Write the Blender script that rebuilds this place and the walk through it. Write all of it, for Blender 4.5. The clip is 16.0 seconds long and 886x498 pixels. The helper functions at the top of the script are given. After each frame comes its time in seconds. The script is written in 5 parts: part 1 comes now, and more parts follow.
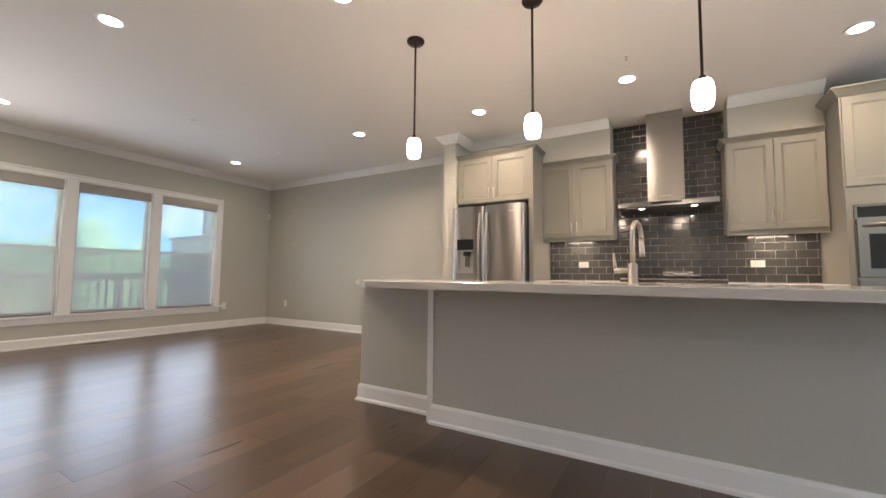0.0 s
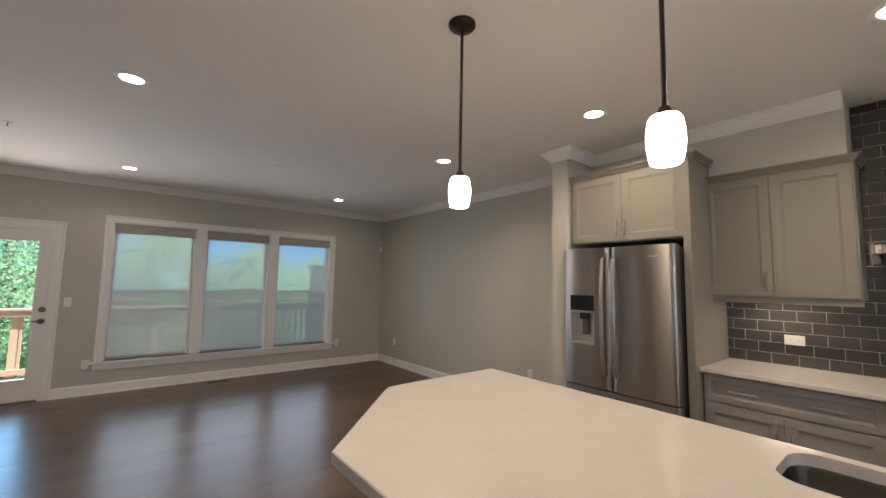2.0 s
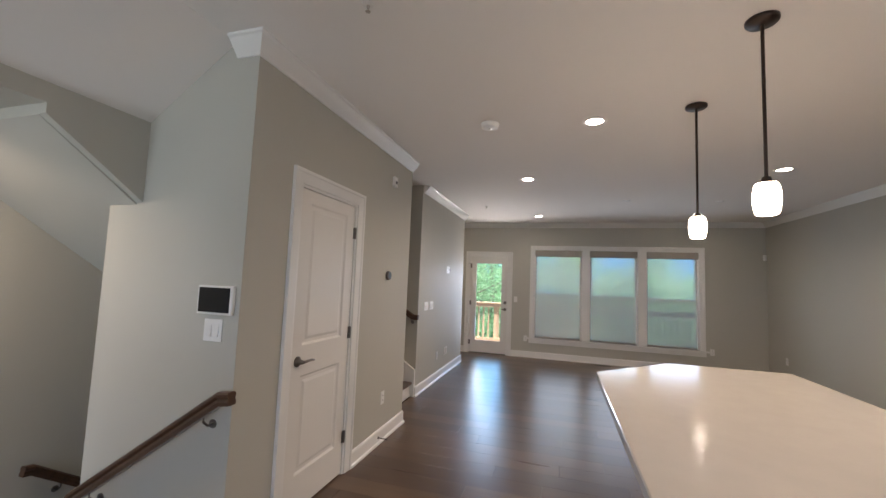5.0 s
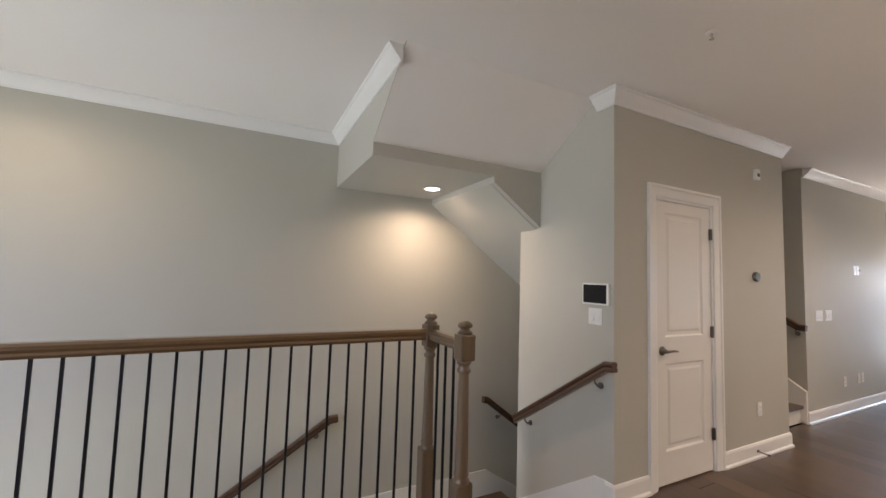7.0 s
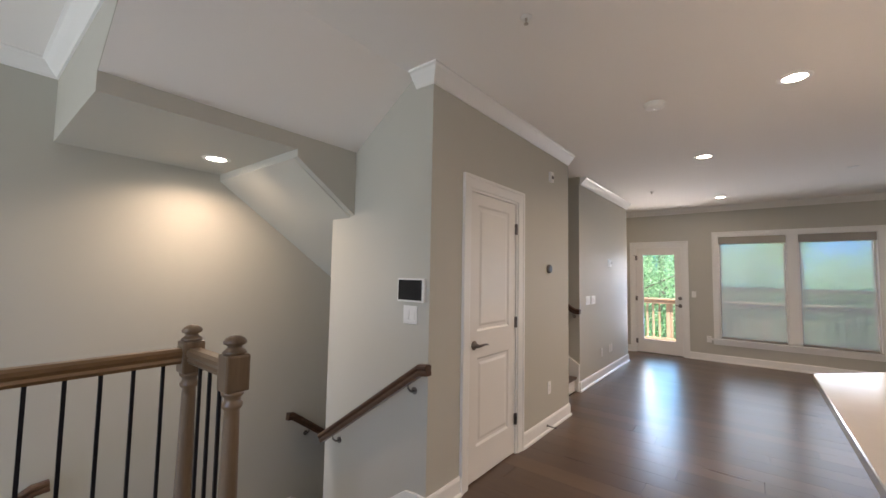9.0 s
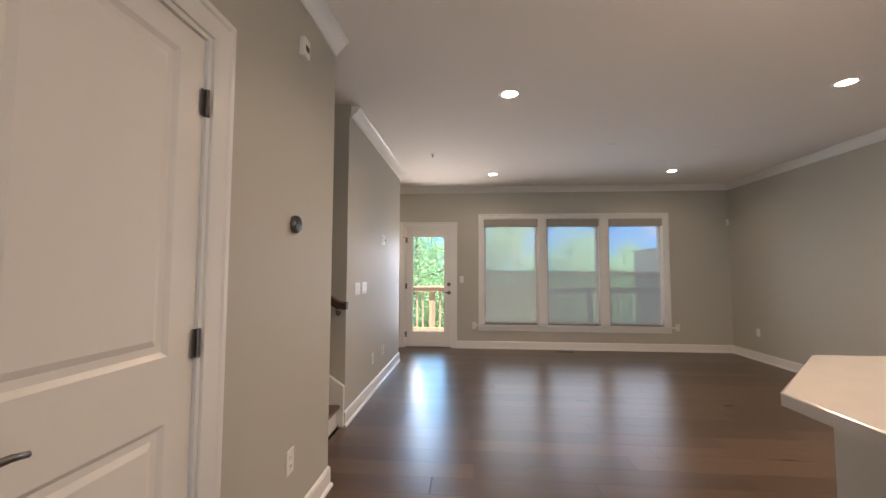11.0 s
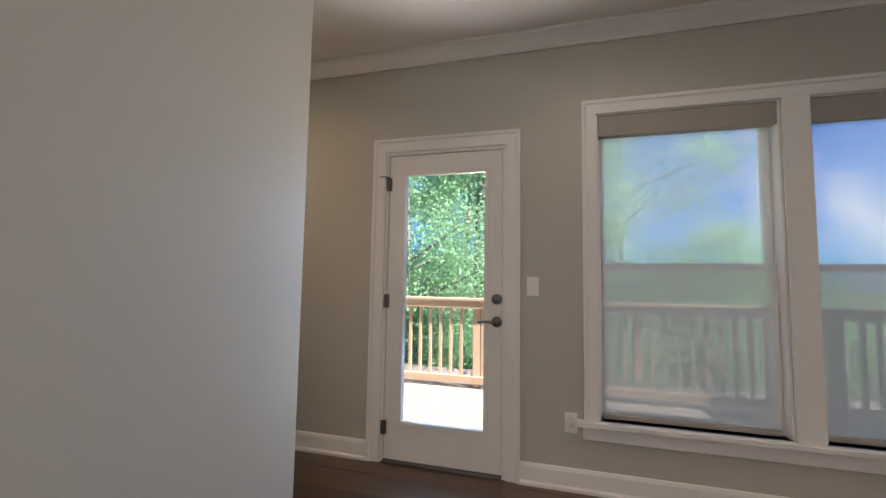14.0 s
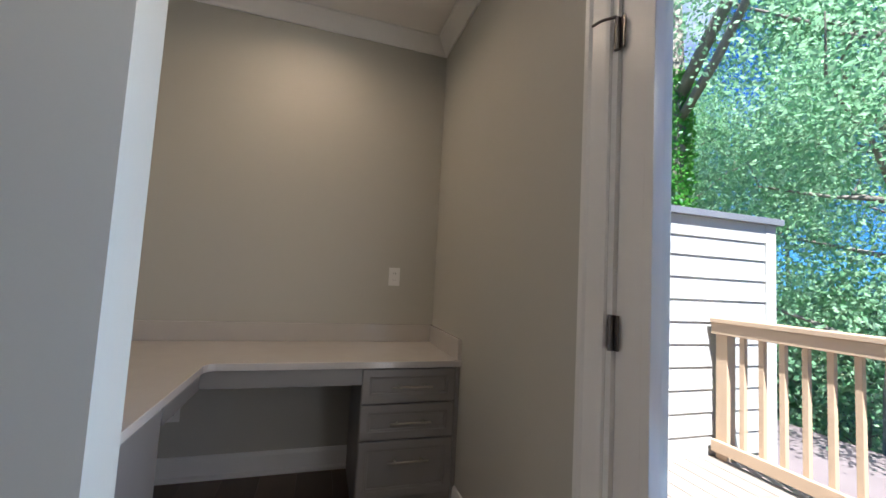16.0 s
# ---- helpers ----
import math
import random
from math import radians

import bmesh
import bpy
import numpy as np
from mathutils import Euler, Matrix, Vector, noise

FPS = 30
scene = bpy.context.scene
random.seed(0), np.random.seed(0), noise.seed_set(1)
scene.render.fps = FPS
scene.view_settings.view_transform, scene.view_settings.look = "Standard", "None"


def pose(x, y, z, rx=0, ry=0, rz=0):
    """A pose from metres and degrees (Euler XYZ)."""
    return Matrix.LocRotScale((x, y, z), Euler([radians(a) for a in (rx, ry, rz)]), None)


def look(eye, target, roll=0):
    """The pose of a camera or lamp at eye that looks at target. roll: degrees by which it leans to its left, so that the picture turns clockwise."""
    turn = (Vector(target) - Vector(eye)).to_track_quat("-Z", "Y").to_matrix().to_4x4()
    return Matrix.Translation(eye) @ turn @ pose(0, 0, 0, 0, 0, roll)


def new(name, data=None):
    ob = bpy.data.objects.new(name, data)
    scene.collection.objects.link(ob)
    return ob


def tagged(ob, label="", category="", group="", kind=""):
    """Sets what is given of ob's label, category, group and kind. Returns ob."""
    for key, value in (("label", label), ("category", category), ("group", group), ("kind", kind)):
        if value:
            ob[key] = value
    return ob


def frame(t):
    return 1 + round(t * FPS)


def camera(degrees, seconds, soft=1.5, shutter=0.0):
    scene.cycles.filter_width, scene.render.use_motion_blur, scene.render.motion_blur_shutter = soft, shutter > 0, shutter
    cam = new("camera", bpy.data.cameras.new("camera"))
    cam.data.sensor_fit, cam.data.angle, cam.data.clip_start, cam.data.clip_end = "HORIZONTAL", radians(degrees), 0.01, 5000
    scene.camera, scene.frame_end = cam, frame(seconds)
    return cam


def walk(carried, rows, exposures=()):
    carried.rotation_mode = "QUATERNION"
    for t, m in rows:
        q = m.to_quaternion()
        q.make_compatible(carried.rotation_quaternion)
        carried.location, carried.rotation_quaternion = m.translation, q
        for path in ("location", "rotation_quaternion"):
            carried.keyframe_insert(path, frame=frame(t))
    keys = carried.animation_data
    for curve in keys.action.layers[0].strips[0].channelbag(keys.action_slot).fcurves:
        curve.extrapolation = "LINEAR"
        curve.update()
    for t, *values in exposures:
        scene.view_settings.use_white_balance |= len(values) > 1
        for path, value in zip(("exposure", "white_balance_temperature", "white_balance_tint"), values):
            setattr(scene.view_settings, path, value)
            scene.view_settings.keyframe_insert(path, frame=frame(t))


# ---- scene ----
cam = camera(97.2, 16.0)
PATH = [
    (0, (0.239, 0.228, 0.954), (-0.763, 1.953, 1.094), 0.6),
    (0.5, (0.157, 0.497, 1.192), (-0.856, 2.215, 1.335), 0.6),
    (1, (0.033, 0.793, 1.373), (-1.074, 2.453, 1.518), 0.7),
    (1.5, (-0.04, 1.104, 1.442), (-1.344, 2.612, 1.596), 0.9),
    (2, (-0.028, 1.398, 1.478), (-1.582, 2.646, 1.652), 1.1),
    (2.5, (0.074, 1.626, 1.492), (-1.697, 2.537, 1.684), 1.8),
    (3, (0.383, 1.694, 1.496), (-1.521, 2.27, 1.7), 1.7),
    (3.2, (0.524, 1.703, 1.51), (-1.412, 2.158, 1.717), 1.4),
    (5.3, (1.7, 1.715, 1.475), (-0.11, 0.88, 1.632), 2.4),
    (5.5, (1.802, 1.728, 1.454), (0.093, 0.701, 1.612), 2.4),
    (6, (2.082, 1.812, 1.398), (0.718, 0.357, 1.548), 2.2),
    (6.5, (2.147, 1.875, 1.405), (1.169, 0.136, 1.551), 2.0),
    (7, (2.127, 1.977, 1.427), (1.231, 0.194, 1.569), 1.8),
    (7.5, (2.129, 1.973, 1.424), (1.224, 0.194, 1.555), 1.6),
    (8, (2.051, 1.834, 1.432), (0.986, 0.146, 1.557), 1.4),
    (8.5, (1.961, 1.751, 1.431), (0.627, 0.266, 1.561), 1.2),
    (9, (1.755, 1.712, 1.444), (0.194, 0.469, 1.573), 1.0),
    (9.5, (1.5, 1.597, 1.414), (-0.251, 0.638, 1.535), 1.0),
    (10, (1.15, 1.38, 1.399), (-0.747, 0.755, 1.505), 1.1),
    (10.2, (0.965, 1.293, 1.371), (-0.969, 0.795, 1.478), 1.0),
    (12.3, (-1.884, 0.85, 1.256), (-3.88, 0.897, 1.386), 0.3),
    (12.5, (-2.162, 0.854, 1.26), (-4.157, 0.909, 1.392), 0.6),
    (13, (-2.902, 0.896, 1.25), (-4.896, 0.899, 1.396), 0.6),
    (13.5, (-3.604, 0.933, 1.222), (-5.589, 0.741, 1.375), 0.7),
    (14, (-4.256, 0.945, 1.204), (-6.180, 0.418, 1.348), 0.9),
    (14.5, (-4.843, 0.916, 1.144), (-6.631, 0.035, 1.312), 1.3),
    (15, (-5.365, 0.904, 1.130), (-6.862, -0.415, 1.270), 2.0),
    (15.5, (-5.737, 0.834, 1.118), (-6.826, -0.835, 1.271), 2.7),
    (16, (-5.987, 0.714, 1.157), (-6.574, -1.192, 1.300), 3.1),
]
EXPOSURES = [(0, 3.25, 6350, 16), (0.5, 2.95, 6550, 17), (1, 2.68, 6550, 17), (1.5, 2.52, 6450, 17), (2, 2.45, 6300, 16), (3, 2.4, 6250, 17), (5.5, 2.6, 6300, 18), (7, 2.7, 6750, 20), (8.5, 2.74, 6500, 19), (10, 2.62, 6650, 20), (12.5, 2.9, 7150, 21), (13, 2.58, 7250, 21), (13.5, 2.5, 6850, 21), (14.5, 2.3, 6150, 16), (15, 2.3, 6000, 13), (15.5, 2.28, 5500, 10), (16, 2.22, 5750, 15)]
walk(cam, [(t, look(eye, target, roll)) for t, eye, target, roll in PATH], EXPOSURES)

# ---- light ----
world = bpy.data.worlds.new("sky")
scene.world = world
world.use_nodes = True
_wn = world.node_tree
_sky = _wn.nodes.new("ShaderNodeTexSky")
_sky.sky_type, _sky.sun_disc = "NISHITA", False
_sky.air_density, _sky.dust_density, _sky.ozone_density = 1.0, 0.3, 2.5
_sky.sun_elevation, _sky.sun_rotation = radians(61), radians(20)
# fair-weather clouds
_tc, _nz, _rp, _mx = (_wn.nodes.new("ShaderNode" + k) for k in ("TexCoord", "TexNoise", "MapRange", "Mix"))
_mx.data_type = "RGBA"
_nz.inputs["Scale"].default_value, _nz.inputs["Detail"].default_value = 3.2, 6
_wn.links.new(_tc.outputs["Generated"], _nz.inputs["Vector"])
_rp.inputs["From Min"].default_value, _rp.inputs["From Max"].default_value = 0.58, 0.74
_wn.links.new(_nz.outputs["Fac"], _rp.inputs["Value"])
_wn.links.new(_rp.outputs[0], _mx.inputs["Factor"])
_dp = _wn.nodes.new("ShaderNodeVectorMath")
_dp.operation, _dp.inputs[1].default_value = "MULTIPLY", (0.17, 0.50, 1.02)
_wn.links.new(_sky.outputs[0], _dp.inputs[0])
_wn.links.new(_dp.outputs[0], _mx.inputs["A"])
_mx.inputs["B"].default_value = (6.2, 6.5, 6.8, 1)
_wn.links.new(_mx.outputs["Result"], _wn.nodes["Background"].inputs[0])
_wn.nodes["Background"].inputs[1].default_value = 0.05
SUN_DIR = Vector((0.17, 0.45, 0.877))
sun = new("sun", bpy.data.lights.new("sun", "SUN"))
sun.data.energy, sun.data.angle, sun.data.color = 5.0, radians(0.6), (1, 0.95, 0.88)
sun.matrix_world = look(SUN_DIR * 30, (0, 0, 0))
WARM = (1.0, 0.785, 0.56)
CAN_WATT, PEND_GLOW, DAY_WATT = 2.19, 4.6, 2.1


def area_lamp(name, m, w, h, watt, colour, shape="RECTANGLE", spread=180):
    ob = new(name, bpy.data.lights.new(name, "AREA"))
    ob.data.shape, ob.data.size, ob.data.size_y = shape, w, h
    ob.data.energy, ob.data.color, ob.data.spread = watt, colour, radians(spread)
    ob.matrix_world = m
    return ob


# daylight standing in the window and door openings
for _y in (1.68, 2.715, 3.737):
    area_lamp("daylight_window", look((-6.763, _y, 1.235), (0, _y, 1.235)), 0.86, 1.60, DAY_WATT * 0.105, (0.70, 0.85, 1.0), spread=170)
    area_lamp("daylight_room", look((-6.64, _y, 1.235), (0, _y, 1.235)), 0.8, 1.5, DAY_WATT * 0.37, (0.70, 0.86, 1.0), spread=130)
area_lamp("daylight_door", look((-6.66, 0.275, 1.08), (-4.5, 0.275, 0.25)), 0.52, 1.6, DAY_WATT * 0.42, (0.26, 0.58, 1.0), spread=90)
# sunlight thrown up and inwards by the deck through the door
area_lamp("deck_bounce", look((-6.65, 0.33, 1.55), (-4.6, 0.9, 2.74)), 0.4, 0.5, DAY_WATT * 0.62, (1.0, 0.96, 0.90), spread=110)
area_lamp("deck_bounce", look((-6.60, 0.15, 0.98), (-5.5, -0.50, 1.2)), 0.2, 1.3, DAY_WATT * 0.46, (1.0, 0.95, 0.86), spread=120)
# added lamps for unseen front and entry windows; the front one outsizes its opening
area_lamp("daylight_front_unseen", look((5.12, 1.5, 1.4), (0, 1.5, 1.3)), 4.2, 1.6, DAY_WATT * 5.0, (0.78, 0.89, 1.0))
area_lamp("daylight_entry_unseen", look((5.12, -1.3, -1.5), (0, -1.3, 0.4)), 0.7, 1.9, DAY_WATT * 5.5, (0.78, 0.89, 1.0))

# ---- materials ----


def ramp_mix(nt, fac, a, b):
    n = nt.nodes.new("ShaderNodeMix")
    n.data_type = "RGBA"
    n.inputs["A"].default_value, n.inputs["B"].default_value = (*a, 1), (*b, 1)
    nt.links.new(fac, n.inputs["Factor"])
    return n.outputs["Result"]


def mat(name, base, rough=0.5, metal=0.0, vary=0.08, scale=3.0, fine=120.0, bump=0.05, dist=0.002, stretch=(1, 1, 1), coat=0.0, piece=0.0, emit=None, space="Object", aniso=0.0):
    """A paint, metal, stone or wood: two scales of tone, a roughness that varies and a fine relief."""
    m = bpy.data.materials.new(name)
    m.use_nodes = True
    nt = m.node_tree
    b = nt.nodes["Principled BSDF"]
    tc = nt.nodes.new("ShaderNodeTexCoord")
    mp = nt.nodes.new("ShaderNodeMapping")
    mp.inputs["Scale"].default_value = stretch
    nt.links.new(tc.outputs[space], mp.inputs[0])
    big, small = nt.nodes.new("ShaderNodeTexNoise"), nt.nodes.new("ShaderNodeTexNoise")
    big.inputs["Scale"].default_value, small.inputs["Scale"].default_value = scale, fine
    big.inputs["Detail"].default_value, small.inputs["Detail"].default_value = 4, 3
    for n in (big, small):
        nt.links.new(mp.outputs[0], n.inputs["Vector"])
    add = nt.nodes.new("ShaderNodeMath")
    add.operation = "MULTIPLY_ADD"
    add.inputs[1].default_value = 0.4
    nt.links.new(small.outputs["Fac"], add.inputs[0])
    nt.links.new(big.outputs["Fac"], add.inputs[2])
    fac = add.outputs[0]
    if piece:
        info = nt.nodes.new("ShaderNodeObjectInfo")
        pm = nt.nodes.new("ShaderNodeMath")
        pm.operation, pm.inputs[1].default_value = "MULTIPLY_ADD", piece
        nt.links.new(info.outputs["Random"], pm.inputs[0])
        nt.links.new(fac, pm.inputs[2])
        fac = pm.outputs[0]
    rng = nt.nodes.new("ShaderNodeMapRange")
    rng.inputs["From Min"].default_value, rng.inputs["From Max"].default_value = 0.35, 1.05 + piece
    nt.links.new(fac, rng.inputs["Value"])
    lo = [max(0, c * (1 - vary)) for c in base]
    hi = [min(1, c * (1 + vary)) for c in base]
    nt.links.new(ramp_mix(nt, rng.outputs[0], lo, hi), b.inputs["Base Color"])
    rr = nt.nodes.new("ShaderNodeMapRange")
    rr.inputs["To Min"].default_value, rr.inputs["To Max"].default_value = rough * 0.88, min(1, rough * 1.12)
    nt.links.new(big.outputs["Fac"], rr.inputs["Value"])
    nt.links.new(rr.outputs[0], b.inputs["Roughness"])
    b.inputs["Metallic"].default_value = metal
    b.inputs["Coat Weight"].default_value = coat
    b.inputs["Anisotropic"].default_value, b.inputs["Anisotropic Rotation"].default_value = aniso, 0.25 if aniso else 0.0
    b.inputs["Coat Roughness"].default_value = 0.08
    if bump:
        bp = nt.nodes.new("ShaderNodeBump")
        bp.inputs["Strength"].default_value, bp.inputs["Distance"].default_value = bump, dist
        nt.links.new(small.outputs["Fac"], bp.inputs["Height"])
        nt.links.new(bp.outputs[0], b.inputs["Normal"])
    if emit:
        b.inputs["Emission Color"].default_value, b.inputs["Emission Strength"].default_value = (*emit[0], 1), emit[1]
    return m


def wood_mat(name, dark, light, rough, along="y", piece=0.0, coat=0.0, grain=14.0, relief=0.06):
    """Planed wood: long grain streaks, growth bands and pores, toned piece by piece."""
    m = bpy.data.materials.new(name)
    m.use_nodes = True
    nt = m.node_tree
    b = nt.nodes["Principled BSDF"]
    tc = nt.nodes.new("ShaderNodeTexCoord")
    info = nt.nodes.new("ShaderNodeObjectInfo")
    shift = nt.nodes.new("ShaderNodeVectorMath")
    shift.operation = "MULTIPLY_ADD"
    shift.inputs[1].default_value = (37.0, 53.0, 11.0)
    nt.links.new(info.outputs["Random"], shift.inputs[0])
    nt.links.new(tc.outputs["Object"], shift.inputs[2])
    mp = nt.nodes.new("ShaderNodeMapping")
    mp.inputs["Scale"].default_value = {"x": (0.07, 1, 1), "y": (1, 0.07, 1), "z": (1, 1, 0.07)}[along]
    nt.links.new(shift.outputs[0], mp.inputs[0])
    streak, pores, broad = (nt.nodes.new("ShaderNodeTexNoise") for _ in range(3))
    for n, s, d in ((streak, grain, 6), (pores, grain * 14, 2), (broad, 2.2, 2)):
        n.inputs["Scale"].default_value, n.inputs["Detail"].default_value = s, d
        n.inputs["Distortion"].default_value = 0.6
        nt.links.new(mp.outputs[0], n.inputs["Vector"])
    s1 = nt.nodes.new("ShaderNodeMath")
    s1.operation, s1.inputs[1].default_value = "MULTIPLY_ADD", 0.35
    nt.links.new(pores.outputs["Fac"], s1.inputs[0])
    nt.links.new(streak.outputs["Fac"], s1.inputs[2])
    s2 = nt.nodes.new("ShaderNodeMath")
    s2.operation, s2.inputs[1].default_value = "MULTIPLY_ADD", 0.5
    nt.links.new(broad.outputs["Fac"], s2.inputs[0])
    nt.links.new(s1.outputs[0], s2.inputs[2])
    s3 = nt.nodes.new("ShaderNodeMath")
    s3.operation, s3.inputs[1].default_value = "MULTIPLY_ADD", piece
    nt.links.new(info.outputs["Random"], s3.inputs[0])
    nt.links.new(s2.outputs[0], s3.inputs[2])
    rng = nt.nodes.new("ShaderNodeMapRange")
    rng.inputs["From Min"].default_value, rng.inputs["From Max"].default_value = 0.55, 1.25 + piece
    nt.links.new(s3.outputs[0], rng.inputs["Value"])
    nt.links.new(ramp_mix(nt, rng.outputs[0], dark, light), b.inputs["Base Color"])
    rr = nt.nodes.new("ShaderNodeMapRange")
    rr.inputs["To Min"].default_value, rr.inputs["To Max"].default_value = rough * 0.8, rough * 1.2
    nt.links.new(streak.outputs["Fac"], rr.inputs["Value"])
    nt.links.new(rr.outputs[0], b.inputs["Roughness"])
    b.inputs["Coat Weight"].default_value, b.inputs["Coat Roughness"].default_value = coat, 0.2
    bp = nt.nodes.new("ShaderNodeBump")
    bp.inputs["Strength"].default_value, bp.inputs["Distance"].default_value = relief, 0.0008
    nt.links.new(s1.outputs[0], bp.inputs["Height"])
    nt.links.new(bp.outputs[0], b.inputs["Normal"])
    return m


def see_through(name, tint, share, rough=0.0):
    """Window glass: mostly clear, with a gloss that grows at a slant."""
    m = bpy.data.materials.new(name)
    m.use_nodes = True
    nt = m.node_tree
    nt.nodes.remove(nt.nodes["Principled BSDF"])
    tr, gl, mx, lw, pw, ma = (nt.nodes.new("ShaderNode" + k) for k in ("BsdfTransparent", "BsdfGlossy", "MixShader", "LayerWeight", "Math", "Math"))
    tr.inputs[0].default_value = (*tint, 1)
    gl.inputs["Roughness"].default_value = rough
    pw.operation, ma.operation = "POWER", "MULTIPLY_ADD"
    pw.inputs[1].default_value, ma.inputs[1].default_value, ma.inputs[2].default_value = 4.0, share, 0.03
    nt.links.new(lw.outputs["Facing"], pw.inputs[0])
    nt.links.new(pw.outputs[0], ma.inputs[0])
    nt.links.new(ma.outputs[0], mx.inputs[0])
    nt.links.new(tr.outputs[0], mx.inputs[1])
    nt.links.new(gl.outputs[0], mx.inputs[2])
    nt.links.new(mx.outputs[0], nt.nodes["Material Output"].inputs[0])
    return m


def shade_cloth(name, colour, open_part):
    """A woven solar shade: fine holes that let the view through, threads that scatter the rest."""
    m = bpy.data.materials.new(name)
    m.use_nodes = True
    nt = m.node_tree
    nt.nodes.remove(nt.nodes["Principled BSDF"])
    tr, df, tl, m1, m2, nz, tc, rg = (nt.nodes.new("ShaderNode" + k) for k in ("BsdfTransparent", "BsdfDiffuse", "BsdfTranslucent", "MixShader", "MixShader", "TexNoise", "TexCoord", "MapRange"))
    nz.inputs["Scale"].default_value = 2.0
    nt.links.new(tc.outputs["Object"], nz.inputs["Vector"])
    rg.inputs["To Min"].default_value, rg.inputs["To Max"].default_value = open_part - 0.03, open_part + 0.03
    nt.links.new(nz.outputs["Fac"], rg.inputs["Value"])
    df.inputs[0].default_value, tl.inputs[0].default_value = (*colour, 1), (*colour, 1)
    m1.inputs[0].default_value = 0.85
    nt.links.new(df.outputs[0], m1.inputs[1])
    nt.links.new(tl.outputs[0], m1.inputs[2])
    nt.links.new(rg.outputs[0], m2.inputs[0])
    nt.links.new(m1.outputs[0], m2.inputs[1])
    nt.links.new(tr.outputs[0], m2.inputs[2])
    nt.links.new(m2.outputs[0], nt.nodes["Material Output"].inputs[0])
    return m


def leaf_mat(name, a, b_):
    m = bpy.data.materials.new(name)
    m.use_nodes = True
    nt = m.node_tree
    nt.nodes.remove(nt.nodes["Principled BSDF"])
    geo, df, tl, mx = (nt.nodes.new("ShaderNode" + k) for k in ("NewGeometry", "BsdfDiffuse", "BsdfTranslucent", "MixShader"))
    c = ramp_mix(nt, geo.outputs["Random Per Island"], a, b_)
    nt.links.new(c, df.inputs[0])
    nt.links.new(c, tl.inputs[0])
    mx.inputs[0].default_value = 0.6
    nt.links.new(df.outputs[0], mx.inputs[1])
    nt.links.new(tl.outputs[0], mx.inputs[2])
    nt.links.new(mx.outputs[0], nt.nodes["Material Output"].inputs[0])
    return m


def glow(name, colour, strength):
    m = bpy.data.materials.new(name)
    m.use_nodes = True
    nt = m.node_tree
    nt.nodes.remove(nt.nodes["Principled BSDF"])
    em = nt.nodes.new("ShaderNodeEmission")
    em.inputs[0].default_value, em.inputs[1].default_value = (*colour, 1), strength
    nt.links.new(em.outputs[0], nt.nodes["Material Output"].inputs[0])
    return m


PAINT = mat("greige_wall_paint", (0.49, 0.477, 0.42), 0.62, vary=0.025, scale=0.8, fine=260, bump=0.10, dist=0.0008)
CEIL = mat("ceiling_paint", (0.83, 0.80, 0.76), 0.85, vary=0.02, scale=0.7, fine=180, bump=0.12, dist=0.001)
TRIM = mat("white_trim_paint", (0.80, 0.79, 0.76), 0.34, vary=0.02, scale=2, fine=160, bump=0.02, dist=0.0006)
DOORW = mat("white_door_paint", (0.78, 0.76, 0.72), 0.36, vary=0.02, scale=2, fine=220, bump=0.03, dist=0.0006)
CAB = mat("taupe_cabinet_paint", (0.232, 0.221, 0.187), 0.38, vary=0.03, scale=2.5, fine=200, bump=0.02, dist=0.0005)
CABD = mat("grey_cabinet_paint", (0.27, 0.255, 0.24), 0.38, vary=0.03, scale=2.5, fine=200, bump=0.02, dist=0.0005)
QUARTZ = mat("white_quartz", (0.56, 0.528, 0.49), 0.13, vary=0.035, scale=9, fine=420, bump=0.0, coat=0.0)
STEEL = mat("brushed_steel", (0.34, 0.325, 0.31), 0.30, metal=1.0, vary=0.05, scale=5, fine=14, bump=0.05, dist=0.0003, stretch=(1, 1, 60), aniso=0.85)
STEELH = mat("brushed_steel_level", (0.36, 0.345, 0.325), 0.20, metal=1.0, vary=0.06, scale=6, fine=14, bump=0.20, dist=0.0004, stretch=(1, 60, 60))
STEELD = mat("dark_stainless", (0.17, 0.15, 0.125), 0.24, metal=1.0, vary=0.08, scale=6, fine=14, bump=0.12, dist=0.0004, stretch=(1, 60, 60))
HANDLE = mat("satin_steel_bar", (0.62, 0.59, 0.55), 0.32, metal=1.0, vary=0.03, scale=4, fine=200, bump=0.01, dist=0.0002)
NICKEL = mat("satin_nickel", (0.48, 0.43, 0.37), 0.36, metal=1.0, vary=0.04, scale=10, fine=240, bump=0.02, dist=0.0003)
BRONZE = mat("dark_bronze", (0.045, 0.032, 0.026), 0.38, metal=0.7, vary=0.15, scale=8, fine=240, bump=0.03, dist=0.0004)
PEWTER = mat("antique_pewter", (0.20, 0.18, 0.165), 0.35, metal=1.0, vary=0.12, scale=14, fine=240, bump=0.03, dist=0.0003)
IRON = mat("black_iron", (0.018, 0.018, 0.022), 0.42, metal=0.5, vary=0.15, scale=12, fine=240, bump=0.04, dist=0.0004)
BLACK = mat("black_plastic", (0.015, 0.015, 0.016), 0.35, vary=0.1, scale=8, fine=200, bump=0.02)
GLOSSB = mat("black_glass", (0.008, 0.008, 0.009), 0.06, vary=0.05, scale=4, fine=100, bump=0.0)
DARKG = mat("dark_grey_side", (0.06, 0.058, 0.055), 0.5, vary=0.08, scale=5, fine=180, bump=0.04)
PLATE = mat("white_plastic", (0.80, 0.79, 0.76), 0.32, vary=0.02, scale=10, fine=160, bump=0.0)
